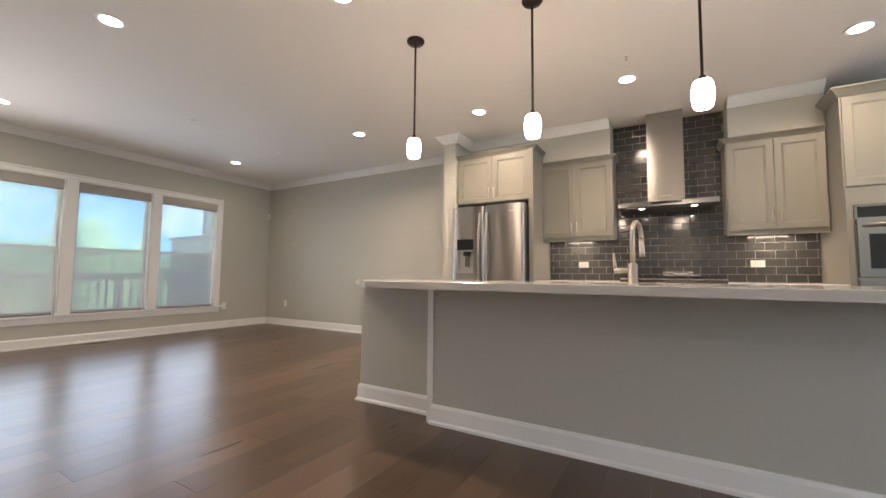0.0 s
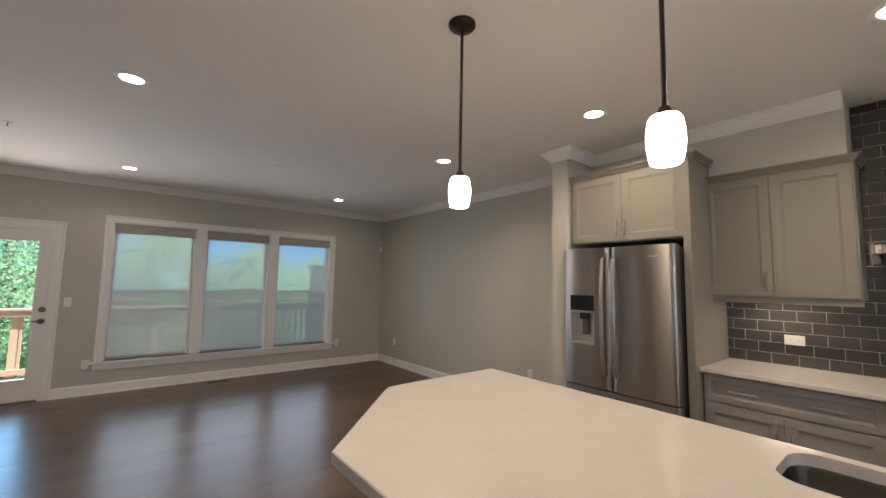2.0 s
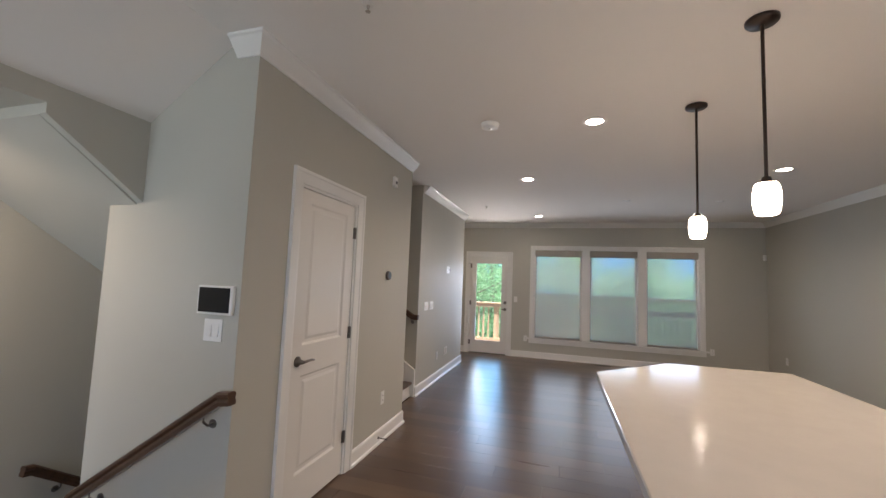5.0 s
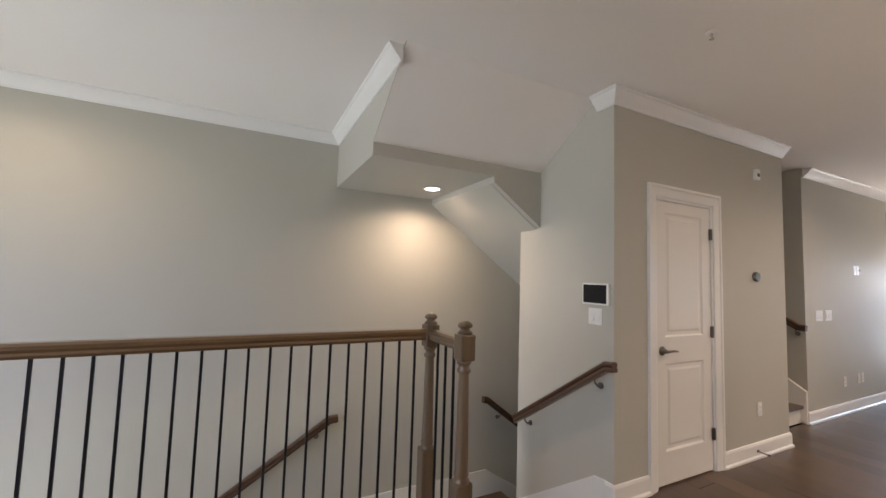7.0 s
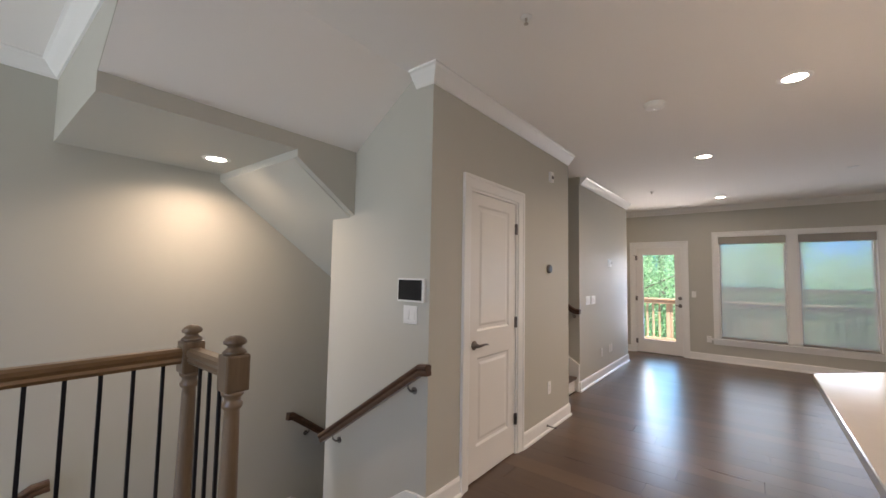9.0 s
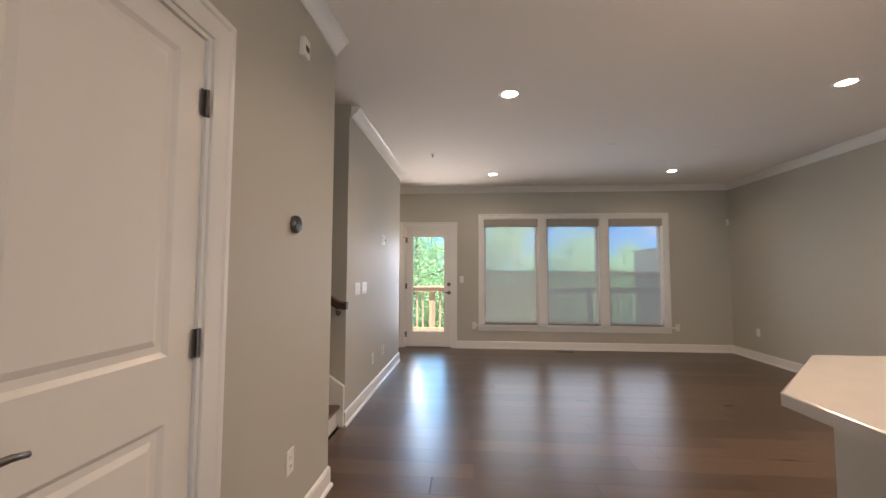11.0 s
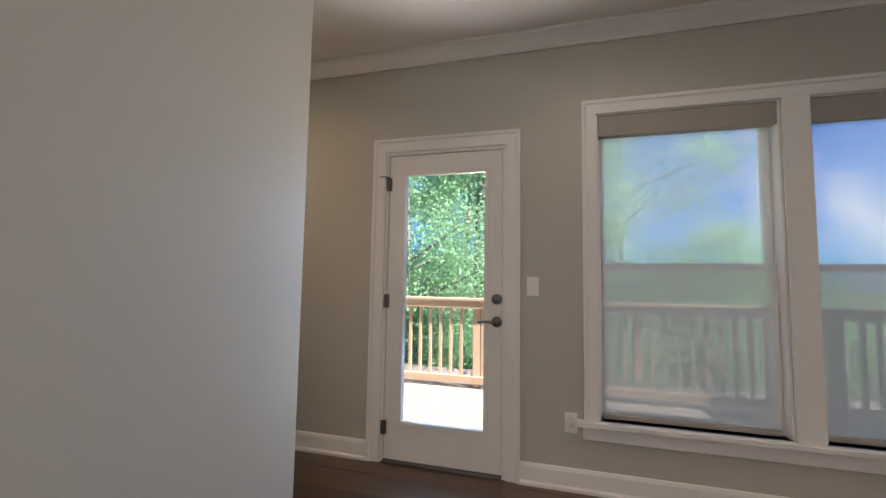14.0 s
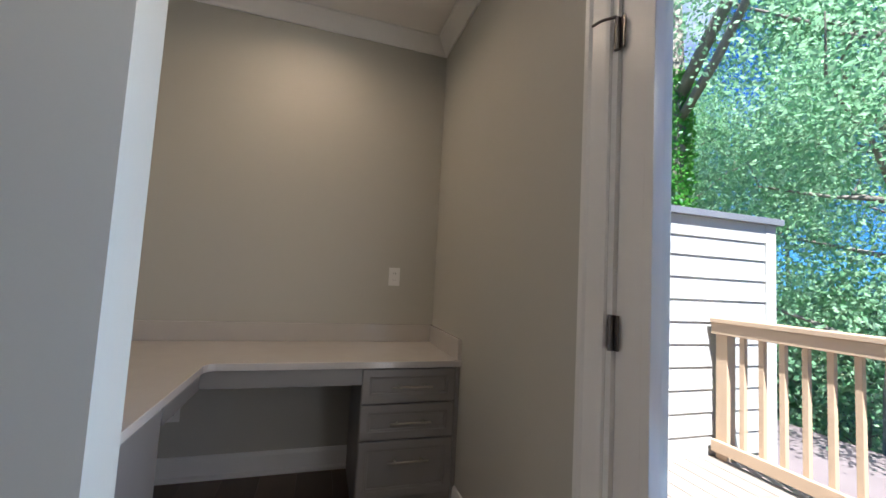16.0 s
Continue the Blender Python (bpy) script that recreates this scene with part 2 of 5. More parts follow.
PACKET = mat("grey_plastic_wrap", (0.34, 0.335, 0.325), 0.18, metal=0.4, vary=0.12, scale=14, fine=60, bump=0.3, dist=0.004)
ROOFT = mat("mauve_roof", (0.16, 0.125, 0.122), 0.8, vary=0.12, scale=2, fine=40, bump=0.2, dist=0.004)
GROUT = mat("grey_grout", (0.35, 0.335, 0.305), 0.9, vary=0.12, scale=14, fine=300, bump=0.2, dist=0.001)
TILE = mat("charcoal_glazed_tile", (0.056, 0.054, 0.051), 0.13, vary=0.26, scale=9, fine=60, bump=0.05, dist=0.001, piece=0.5, coat=0.5)
OAK = wood_mat("floor_oak", (0.048, 0.028, 0.017), (0.140, 0.090, 0.056), 0.30, "y", piece=0.85, coat=0.0, relief=0.035)
RAILW = wood_mat("stained_oak_rail", (0.08, 0.042, 0.016), (0.22, 0.125, 0.055), 0.30, "x", coat=0.3)
NEWELW = wood_mat("stained_oak_post", (0.085, 0.054, 0.030), (0.205, 0.138, 0.082), 0.32, "z", coat=0.3)
DARKW = wood_mat("walnut_stained_rail", (0.030, 0.014, 0.008), (0.105, 0.050, 0.026), 0.32, "y", coat=0.3)
DECKW = wood_mat("new_deck_pine", (0.165, 0.132, 0.105), (0.27, 0.225, 0.185), 0.7, "x", piece=0.3)
POSTW = wood_mat("new_pine_rail", (0.33, 0.225, 0.14), (0.50, 0.365, 0.245), 0.65, "z", piece=0.3)
POSTH = wood_mat("new_pine_rail_level", (0.33, 0.225, 0.14), (0.50, 0.365, 0.245), 0.65, "y", piece=0.3)
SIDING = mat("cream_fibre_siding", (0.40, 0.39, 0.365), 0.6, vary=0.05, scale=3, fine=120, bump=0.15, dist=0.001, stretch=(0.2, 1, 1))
# lifted and warmed to offset the wall's shade and blue skylight in its colour
SIDET = mat("grey_siding_lifted", (0.70, 0.65, 0.58), 0.65, vary=0.05, scale=3, fine=120, bump=0.15, dist=0.001)
FLASH = mat("grey_cap_flashing", (0.20, 0.20, 0.22), 0.45, metal=0.3, vary=0.1, scale=5, fine=120, bump=0.05)
SHADE = shade_cloth("grey_solar_screen", (0.66, 0.63, 0.59), 0.60)
SCREEN = shade_cloth("dark_insect_mesh", (0.22, 0.21, 0.20), 0.62)
VALANCE = mat("grey_shade_cloth", (0.36, 0.335, 0.30), 0.8, vary=0.06, scale=6, fine=500, bump=0.2, dist=0.0006)
GLASS = see_through("window_glass", (0.96, 0.98, 0.97), 0.6)
BARK = mat("grey_bark", (0.20, 0.17, 0.14), 0.95, vary=0.35, scale=5, fine=30, bump=0.8, dist=0.02, stretch=(1, 1, 0.3))
# leaf tones raised above real foliage to put the strong sun into the colour
LEAF = leaf_mat("oak_leaves_brightened", (0.20, 0.40, 0.21), (0.39, 0.58, 0.36))
IVY = leaf_mat("ivy_leaves", (0.08, 0.30, 0.05), (0.20, 0.50, 0.10))
SOIL = mat("forest_floor", (0.06, 0.085, 0.03), 0.95, vary=0.4, scale=0.6, fine=9, bump=0.6, dist=0.05)
LED = glow("warm_led_lens", (1.0, 0.88, 0.70), 9.0)
STRIP = glow("warm_led_strip", (1.0, 0.86, 0.66), 2.2)
OPAL = glow("lit_opal_glass", (1.0, 0.80, 0.58), PEND_GLOW)
GROOVE = mat("dark_joint", (0.03, 0.02, 0.014), 0.9, vary=0.1, scale=5, fine=100, bump=0.0)

# ---- building helpers ----


def box_bm(bm, x0, x1, y0, y1, z0, z1, bevel=0.0):
    vs = [bm.verts.new(p) for p in ((x0, y0, z0), (x1, y0, z0), (x1, y1, z0), (x0, y1, z0), (x0, y0, z1), (x1, y0, z1), (x1, y1, z1), (x0, y1, z1))]
    fs = [bm.faces.new([vs[i] for i in q]) for q in ((3, 2, 1, 0), (4, 5, 6, 7), (0, 1, 5, 4), (1, 2, 6, 5), (2, 3, 7, 6), (3, 0, 4, 7))]
    if bevel:
        es = list({e for f in fs for e in f.edges})
        bmesh.ops.bevel(bm, geom=es, offset=bevel, segments=2, profile=0.6, affect="EDGES")
    return bm


def boxes(*specs, bevel=0.0):
    bm = bmesh.new()
    for s in specs:
        box_bm(bm, *s, bevel=bevel)
    return bm


def prism(points, axis, a, b, bevel=0.0):
    """Extrudes an outline along an axis from a to b. For axis x the outline is (y, z), for y (x, z), for z (x, y)."""
    bm = bmesh.new()

    def place(p, s):
        return {"x": (s, p[0], p[1]), "y": (p[0], s, p[1]), "z": (p[0], p[1], s)}[axis]
    lo = [bm.verts.new(place(p, a)) for p in points]
    hi = [bm.verts.new(place(p, b)) for p in points]
    bm.faces.new(lo)
    bm.faces.new(hi)
    n = len(points)
    for i in range(n):
        bm.faces.new((lo[i], lo[(i + 1) % n], hi[(i + 1) % n], hi[i]))
    bmesh.ops.recalc_face_normals(bm, faces=bm.faces)
    if bevel:
        bmesh.ops.bevel(bm, geom=list(bm.edges), offset=bevel, segments=2, profile=0.6, affect="EDGES")
    return bm


def turned(profile, sides=20, centre=(0, 0), cap=True):
    """A turned shape about the z axis from (radius, height) pairs."""
    bm = bmesh.new()
    rings = []
    for r, z in profile:
        rings.append([bm.verts.new((centre[0] + r * math.cos(2 * math.pi * i / sides), centre[1] + r * math.sin(2 * math.pi * i / sides), z)) for i in range(sides)])
    for a, b in zip(rings, rings[1:]):
        for i in range(sides):
            f = bm.faces.new((a[i], a[(i + 1) % sides], b[(i + 1) % sides], b[i]))
            f.smooth = True
    if cap:
        bm.faces.new(list(reversed(rings[0])))
        bm.faces.new(rings[-1])
    return bm


def tube(points, radius, sides=10, radii=None):
    """A round bar along a line of points."""
    bm = bmesh.new()
    pts = [Vector(p) for p in points]
    rings = []
    up = Vector((0.31, 0.17, 0.93)).normalized()
    for i, p in enumerate(pts):
        d = (pts[min(i + 1, len(pts) - 1)] - pts[max(i - 1, 0)]).normalized()
        u = d.cross(up).normalized()
        v = d.cross(u)
        r = radii[i] if radii else radius
        rings.append([bm.verts.new(p + r * (math.cos(2 * math.pi * k / sides) * u + math.sin(2 * math.pi * k / sides) * v)) for k in range(sides)])
    for a, b in zip(rings, rings[1:]):
        for k in range(sides):
            f = bm.faces.new((a[k], a[(k + 1) % sides], b[(k + 1) % sides], b[k]))
            f.smooth = True
    bm.faces.new(list(reversed(rings[0])))
    bm.faces.new(rings[-1])
    bmesh.ops.recalc_face_normals(bm, faces=bm.faces)
    return bm


def sweep(outline, points, closed_ends=True):
    """Carries an outline (side, up) along level or sloping straight runs with mitred corners."""
    bm = bmesh.new()
    pts = [Vector(p) for p in points]
    rings = []
    for i, p in enumerate(pts):
        d0 = (pts[i] - pts[i - 1]).normalized() if i else (pts[1] - pts[0]).normalized()
        d1 = (pts[i + 1] - pts[i]).normalized() if i < len(pts) - 1 else d0
        t = (d0 + d1).normalized()
        s0 = Vector((d0.y, -d0.x, 0)).normalized()
        s1 = Vector((d1.y, -d1.x, 0)).normalized()
        s = (s0 + s1)
        s = s / max(0.2, s.length_squared / 2)
        up = Vector((0, 0, 1))
        rings.append([bm.verts.new(p + a * s + b * up) for a, b in outline])
    n = len(outline)
    for a, b in zip(rings, rings[1:]):
        for k in range(n):
            bm.faces.new((a[k], a[(k + 1) % n], b[(k + 1) % n], b[k]))
    bm.faces.new(rings[0])
    bm.faces.new(rings[-1])
    bmesh.ops.recalc_face_normals(bm, faces=bm.faces)
    return bm


def mesh_of(name, bm, material):
    me = bpy.data.meshes.new(name)
    bm.to_mesh(me)
    bm.free()
    me.materials.append(material)
    return me


def part(name, bm, material, parent, label=""):
    ob = new(name, mesh_of(name, bm, material))
    ob.parent = parent
    if label:
        tagged(ob, label)
    return ob


def solid(name, bm, material, label="", category="", group="", kind=""):
    return tagged(new(name, mesh_of(name, bm, material)), label, category, group, kind)


def thing(name, label, category, m=None, group="", kind=""):
    ob = new(name)
    ob.empty_display_size = 0.1
    if m is not None:
        ob.matrix_world = m
    return tagged(ob, label, category, group, kind)


def setting(name, bm, material, label, category):
    return solid(name, bm, material, label, category, kind="structure")


# ---- large structure ----
WX, NY, TOP, SY = -6.70, 5.22, 2.74, -1.75
EX = 5.2
SHX, SHY = 1.05, -0.30      # corner of the floor at the stairwell, under the newel
PX = -0.07                  # face of the wall beside the stairs
CY = 0.16                   # face of the closet wall
BY = -0.04                  # face of the living room's side wall
WIN = ((1.215, 2.144), (2.272, 3.157), (3.291, 4.182))
WZ0, WZ1 = 0.40, 2.195
DY0, DY1, DZ = -0.135, 0.680, 2.05

setting("wall_west", boxes(
    (WX - 0.16, WX, SY - 0.12, DY0, -0.3, 3.1), (WX - 0.16, WX, DY0, DY1, DZ, 3.1), (WX - 0.16, WX, DY0, DY1, -0.3, -0.02), (WX - 0.16, WX, DY1, WIN[0][0], -0.3, 3.1),
    (WX - 0.16, WX, WIN[0][0], WIN[2][1], -0.3, WZ0), (WX - 0.16, WX, WIN[0][0], WIN[2][1], WZ1, 3.1),
    (WX - 0.16, WX, WIN[0][1], WIN[1][0], WZ0, WZ1), (WX - 0.16, WX, WIN[1][1], WIN[2][0], WZ0, WZ1), (WX - 0.16, WX, WIN[2][1], NY + 0.12, -0.3, 3.1)),
    PAINT, "greige painted wall with a triple window and glazed door", "wall")
setting("wall_north", boxes((WX, EX + 0.12, NY, NY + 0.12, -0.3, 3.1)), PAINT, "greige painted drywall behind the kitchen", "wall")
setting("wall_east", boxes((EX, EX + 0.12, SY - 0.12, -1.66, -3.2, 3.1), (EX, EX + 0.12, -1.66, -1.0, -0.5, 3.1), (EX, EX + 0.12, 1.4, NY, -0.3, 3.1), (EX, EX + 0.12, -1.0, 1.4, -3.2, 0.6), (EX, EX + 0.12, -1.0, 1.4, 2.2, 3.1)), PAINT, "greige painted drywall closing the front", "wall")
setting("wall_south", boxes((WX, EX, SY - 0.12, SY, -3.2, 3.1)), PAINT, "greige painted drywall behind the stairwell", "wall")
# closet block and the wall that carries the security panel
setting("wall_closet_front", boxes((-2.35, -1.205, CY - 0.12, CY, -0.3, TOP), (-1.205, -0.495, CY - 0.12, CY, 2.06, TOP), (-0.495, PX, CY - 0.12, CY, -0.3, TOP)), PAINT, "greige painted wall around the closet door", "wall")
setting("wall_stair_side", boxes((PX - 0.12, PX, -0.84, CY - 0.12, -3.2, TOP)), PAINT, "greige painted wall beside the down stairs", "wall")
setting("wall_under_flight", boxes((-2.35, PX - 0.12, -0.84, -0.72, -3.2, TOP)), PAINT, "greige painted wall between the stair flights", "wall")
setting("wall_closet_end", boxes((-2.35, -2.23, -0.72, CY - 0.12, -0.3, TOP)), PAINT, "greige painted end wall of the closet", "wall")
setting("wall_living_side", boxes((-5.66, -3.26, BY - 0.12, BY, -0.3, TOP)), PAINT, "greige painted drywall beside the up stairs", "wall")
setting("wall_up_stairs", boxes((-3.38, -3.26, SY, BY - 0.12, -0.3, TOP)), PAINT, "greige painted drywall in the stair's shade", "wall")
setting("wall_nook_end", boxes((-4.92, -4.80, SY, BY - 0.12, -0.3, TOP)), PAINT, "greige painted end wall of the desk nook", "wall")

bm = boxes((WX, EX, SY, NY, TOP, TOP + 0.2))
setting("ceiling", bm, CEIL, "flat white painted ceiling", "ceiling")
setting("roof_slab", boxes((WX - 0.16, EX + 0.12, SY - 0.12, NY + 0.12, 3.1, 3.3)), FLASH, "plain grey slab of the storey above", "roof")

# subfloor under the boards, left open at the stairwell
FLOOR = setting("floor", boxes((WX, -3.26, SY, NY, -0.25, -0.014), (-3.26, -2.35, -0.07, NY, -0.25, -0.014), (-2.35, PX, CY - 0.12, NY, -0.25, -0.014), (PX, SHX - 0.05, 0.15, NY, -0.25, -0.014),
                                (SHX - 0.05, EX, SHY + 0.05, NY, -0.25, -0.014)), GROOVE, "dark brown oak plank floor with a satin finish", "floor")
setting("lower_floor", boxes((WX, EX, SY, NY, -3.2, -3.0)), OAK, "dark wooden floor of the storey below", "floor")

# bulkhead over the stairwell: level soffit, sloping soffit under the up flight and sloping front


def quad(bm, *ps):
    f = bm.faces.new([bm.verts.new(p) for p in ps])
    return f


BX, BF, BZ = 1.40, -0.58, 2.24
front = [(PX, BF, 1.865), (0.405, BF, 2.19), (0.405, BF, BZ), (BX, BF, BZ), (BX, BF, 2.335), (PX, BF, 2.335)]
bm = prism([(p[0], p[2]) for p in front], "y", BF, BF - 0.05)
me = bpy.data.meshes.new("tmp")
tmp = prism([(0.405, BZ), (0.405, 2.185), (-2.35, 0.25), (-2.35, 0.55), (-0.3, TOP), (BX, TOP), (BX, BZ)], "y", BF - 0.05, SY)
tmp.to_mesh(me)
bm.from_mesh(me)
tmp.free()
bpy.data.meshes.remove(me)
bulk = setting("bulkhead", bm, PAINT, "painted bulkhead under the upper stair flight", "bulkhead")
part("end_cheek", prism([(BF, 2.3355), (BF - 0.05, 2.3355), (BF - 0.05, TOP - 0.001), (0.0, TOP - 0.001)], "x", BX - 0.003, BX), PAINT, bulk)
part("sloping_front", prism([(BF, 2.3355), (BF - 0.05, 2.3355), (BF - 0.05, TOP - 0.001), (0.0, TOP - 0.001)], "x", PX + 0.001, BX - 0.0032), CEIL, bulk, "white painted sloping ceiling")

# ---- trim ----
CROWN = [(0, 0), (0.012, 0), (0.02, 0.014), (0.05, 0.045), (0.072, 0.075), (0.085, 0.082), (0.085, 0.095), (0, 0.095)]
BASE = [(0, 0), (0.026, 0), (0.026, 0.016), (0.014, 0.026), (0.014, 0.105), (0.008, 0.122), (0, 0.125)]


def crown(name, pts, label="white painted crown moulding at the ceiling"):
    """Points run with the room on the right hand."""
    return setting(name, sweep(CROWN, [(x, y, TOP - 0.095) for x, y in pts]), TRIM, label, "crown moulding")


def base(name, pts, label="white painted baseboard with a shoe moulding"):
    return setting(name, sweep(BASE, [(x, y, 0.0) for x, y in pts]), TRIM, label, "baseboard")


crown("crown_moulding_living", [(-4.92, SY), (WX, SY), (WX, NY), (-2.24, NY), (-2.24, 4.50), (-2.06, 4.50), (-2.06, 4.90)])
crown("crown_moulding_soffit_left", [(-2.03, 4.90), (-0.31, 4.90)])
crown("crown_moulding_soffit_right", [(0.77, 4.90), (1.48, 4.90)])
crown("crown_moulding_closet", [(PX, 0.02), (PX, CY), (-2.34, CY)])
crown("crown_moulding_living_side", [(-3.30, BY), (-5.66, BY)])
crown("crown_moulding_bulkhead", [(EX, NY), (EX, SY), (BX, SY), (BX, -0.05)])
base("baseboard_west_a", [(-4.92, SY), (WX, SY), (WX, DY0 - 0.09)])
base("baseboard_west_b", [(WX, DY1 + 0.09), (WX, NY), (-2.24, NY), (-2.24, 4.50), (-2.08, 4.50)])
base("baseboard_living_side", [(-3.26, -0.07), (-3.26, BY), (-5.66, BY), (-5.66, BY - 0.12)])
base("baseboard_closet_a", [(-1.295, CY), (-2.35, CY), (-2.35, 0.05)])
base("baseboard_closet_b", [(PX, 0.10), (PX, CY), (-0.405, CY)])
base("baseboard_east", [(2.35, NY), (EX, NY), (EX, SHY)])

# ---- windows, doors ----
CASING = 0.09


def casing(name, y0, y1, z0, z1, parent, x, face, w=CASING):
    """A stepped casing round an opening in a wall that faces +x (face 1)."""
    outer = [(0, 0), (w, 0), (w, 0.022), (w - 0.018, 0.022), (w - 0.026, 0.015), (0.012, 0.012), (0, 0.009)]
    bm = bmesh.new()
    # legs and head, mitred
    path = [(y0, z0), (y0, z1), (y1, z1), (y1, z0)]
    rings = []
    offs = [(-1, 0), (-1, 1), (1, 1), (1, 0)]
    for (py, pz), (oy, oz) in zip(path, offs):
        rings.append([bm.verts.new((x + face * d, py + oy * a, pz + oz * a)) for a, d in outer])
    n = len(outer)
    for a, b in zip(rings, rings[1:]):
        for k in range(n):
            bm.faces.new((a[k], a[(k + 1) % n], b[(k + 1) % n], b[k]))
    bm.faces.new(rings[0])
    bm.faces.new(rings[-1])
    bmesh.ops.recalc_face_normals(bm, faces=bm.faces)
    return part(name, bm, TRIM, parent, "white painted casing")


win_unit = tagged(thing("window_1", "white triple window with drawn grey solar shades", "window"), kind="structure")
casing("window_casing", WIN[0][0], WIN[2][1], WZ0, WZ1, win_unit, WX, 1, 0.082)
part("window_sill", boxes((WX - 0.09, WX + 0.05, WIN[0][0] - 0.13, WIN[2][1] + 0.13, WZ0 - 0.028, WZ0), bevel=0.004), TRIM, win_unit)
part("window_apron", boxes((WX + 0.0005, WX + 0.016, WIN[0][0] - 0.09, WIN[2][1] + 0.09, WZ0 - 0.105, WZ0 - 0.028), bevel=0.003), TRIM, win_unit)
for a, b in ((WIN[0][1], WIN[1][0]), (WIN[1][1], WIN[2][0])):
    part("mullion", boxes((WX + 0.0005, WX + 0.013, a + 0.001, b - 0.001, WZ0 + 0.001, WZ1 + 0.005), bevel=0.002), TRIM, win_unit)
for a, b in WIN:
    # jambs, two sashes, glass
    part("window_frame", boxes((WX - 0.155, WX - 0.005, a, a + 0.010, WZ0, WZ1), (WX - 0.155, WX - 0.005, b - 0.010, b, WZ0, WZ1), (WX - 0.155, WX - 0.005, a + 0.010, b - 0.010, WZ1 - 0.008, WZ1)), TRIM, win_unit)
    zm = 1.285
    for lo, hi, xx in ((zm - 0.02, WZ1 - 0.008, WX - 0.135), (WZ0, zm + 0.02, WX - 0.105)):
        sash = part("sash", boxes((xx, xx + 0.03, a + 0.010, a + 0.052, lo, hi), (xx, xx + 0.03, b - 0.052, b - 0.010, lo, hi), (xx, xx + 0.03, a + 0.052, b - 0.052, lo, lo + 0.042), (xx, xx + 0.03, a + 0.052, b - 0.052, hi - 0.042, hi), bevel=0.003), TRIM, win_unit)
        pane = part("pane", boxes((xx + 0.012, xx + 0.018, a + 0.052, b - 0.052, lo + 0.042, hi - 0.042)), GLASS, sash)
        pane.visible_shadow = False
    scr = part("insect_screen", boxes((WX - 0.1485, WX - 0.1475, a + 0.024, b - 0.024, WZ0 + 0.014, zm - 0.006)), SCREEN, win_unit, "dark fibreglass insect screen on the lower sash")
    part("screen_frame", boxes((WX - 0.154, WX - 0.142, a + 0.010, a + 0.024, WZ0, zm + 0.008), (WX - 0.154, WX - 0.142, b - 0.024, b - 0.010, WZ0, zm + 0.008), (WX - 0.154, WX - 0.142, a + 0.024, b - 0.024, WZ0, WZ0 + 0.014), (WX - 0.154, WX - 0.142, a + 0.024, b - 0.024, zm - 0.006, zm + 0.008)), VALANCE, scr, "grey aluminium frame")
for a, b in WIN:
    blind = thing("roller_shade", "drawn grey solar roller shade in a window recess", "window shade", group="roller shades")
    part("cassette", boxes((WX - 0.075, WX - 0.008, a + 0.012, b - 0.012, WZ1 - 0.135, WZ1 - 0.010), bevel=0.004), VALANCE, blind, "grey cloth-covered cassette")
    part("shade_cloth", boxes((WX - 0.052, WX - 0.0505, a + 0.026, b - 0.034, WZ0 + 0.03, WZ1 - 0.130)), SHADE, blind, "see-through grey mesh cloth")
    part("hem_bar", boxes((WX - 0.058, WX - 0.045, a + 0.025, b - 0.033, WZ0 + 0.004, WZ0 + 0.032), bevel=0.003), VALANCE, blind)


def lever(parent, m, swing=1, material=None):
    """A round rose with a curved lever; local x points out of the door, y along the lever."""
    material = material or PEWTER
    rose = turned([(0.0, 0.0), (0.033, 0.0), (0.033, 0.006), (0.028, 0.011), (0.016, 0.016), (0.012, 0.045), (0.0, 0.047)], 24, cap=False)
    rose.transform(pose(0, 0, 0, 0, 90, 0))
    rose.transform(m)
    r = part("door_handle", rose, material, parent, "pewter lever handle")
    pts = [(0.04, 0, 0), (0.048, 0.02 * swing, 0.001), (0.05, 0.05 * swing, 0.004), (0.048, 0.085 * swing, 0.003), (0.046, 0.115 * swing, -0.003)]
    b = tube(pts, 0.008, 10, [0.010, 0.0095, 0.0085, 0.0075, 0.006])
    b.transform(m)
    part("lever", b, material, r)


def hinge(parent, m, material=None):
    b = tube([(0.008, 0, -0.045), (0.008, 0, -0.044), (0.008, 0, 0.044), (0.008, 0, 0.045)], 0.007, 8)
    box_bm(b, -0.001, 0.003, -0.02, 0.02, -0.044, 0.044)
    b.transform(m)
    part("hinge", b, material or PEWTER, parent)


# glazed exterior door
ext = tagged(thing("door_1", "closed white exterior door with one tall glass pane", "door"), kind="structure")
casing("door_casing", DY0, DY1, 0.0, DZ, ext, WX, 1)
part("door_frame", boxes((WX - 0.155, WX - 0.001, DY0, DY0 + 0.02, -0.02, DZ), (WX - 0.155, WX - 0.001, DY1 - 0.02, DY1, -0.02, DZ), (WX - 0.155, WX - 0.001, DY0 + 0.02, DY1 - 0.02, DZ - 0.02, DZ)), TRIM, ext)
part("threshold", boxes((WX - 0.16, WX + 0.02, DY0 + 0.02, DY1 - 0.02, -0.02, 0.014), bevel=0.004), PEWTER, ext, "dark metal threshold")
gy0, gy1, gz0, gz1 = 0.005, 0.545, 0.265, 1.885
a, b = DY0 + 0.024, DY1 - 0.024
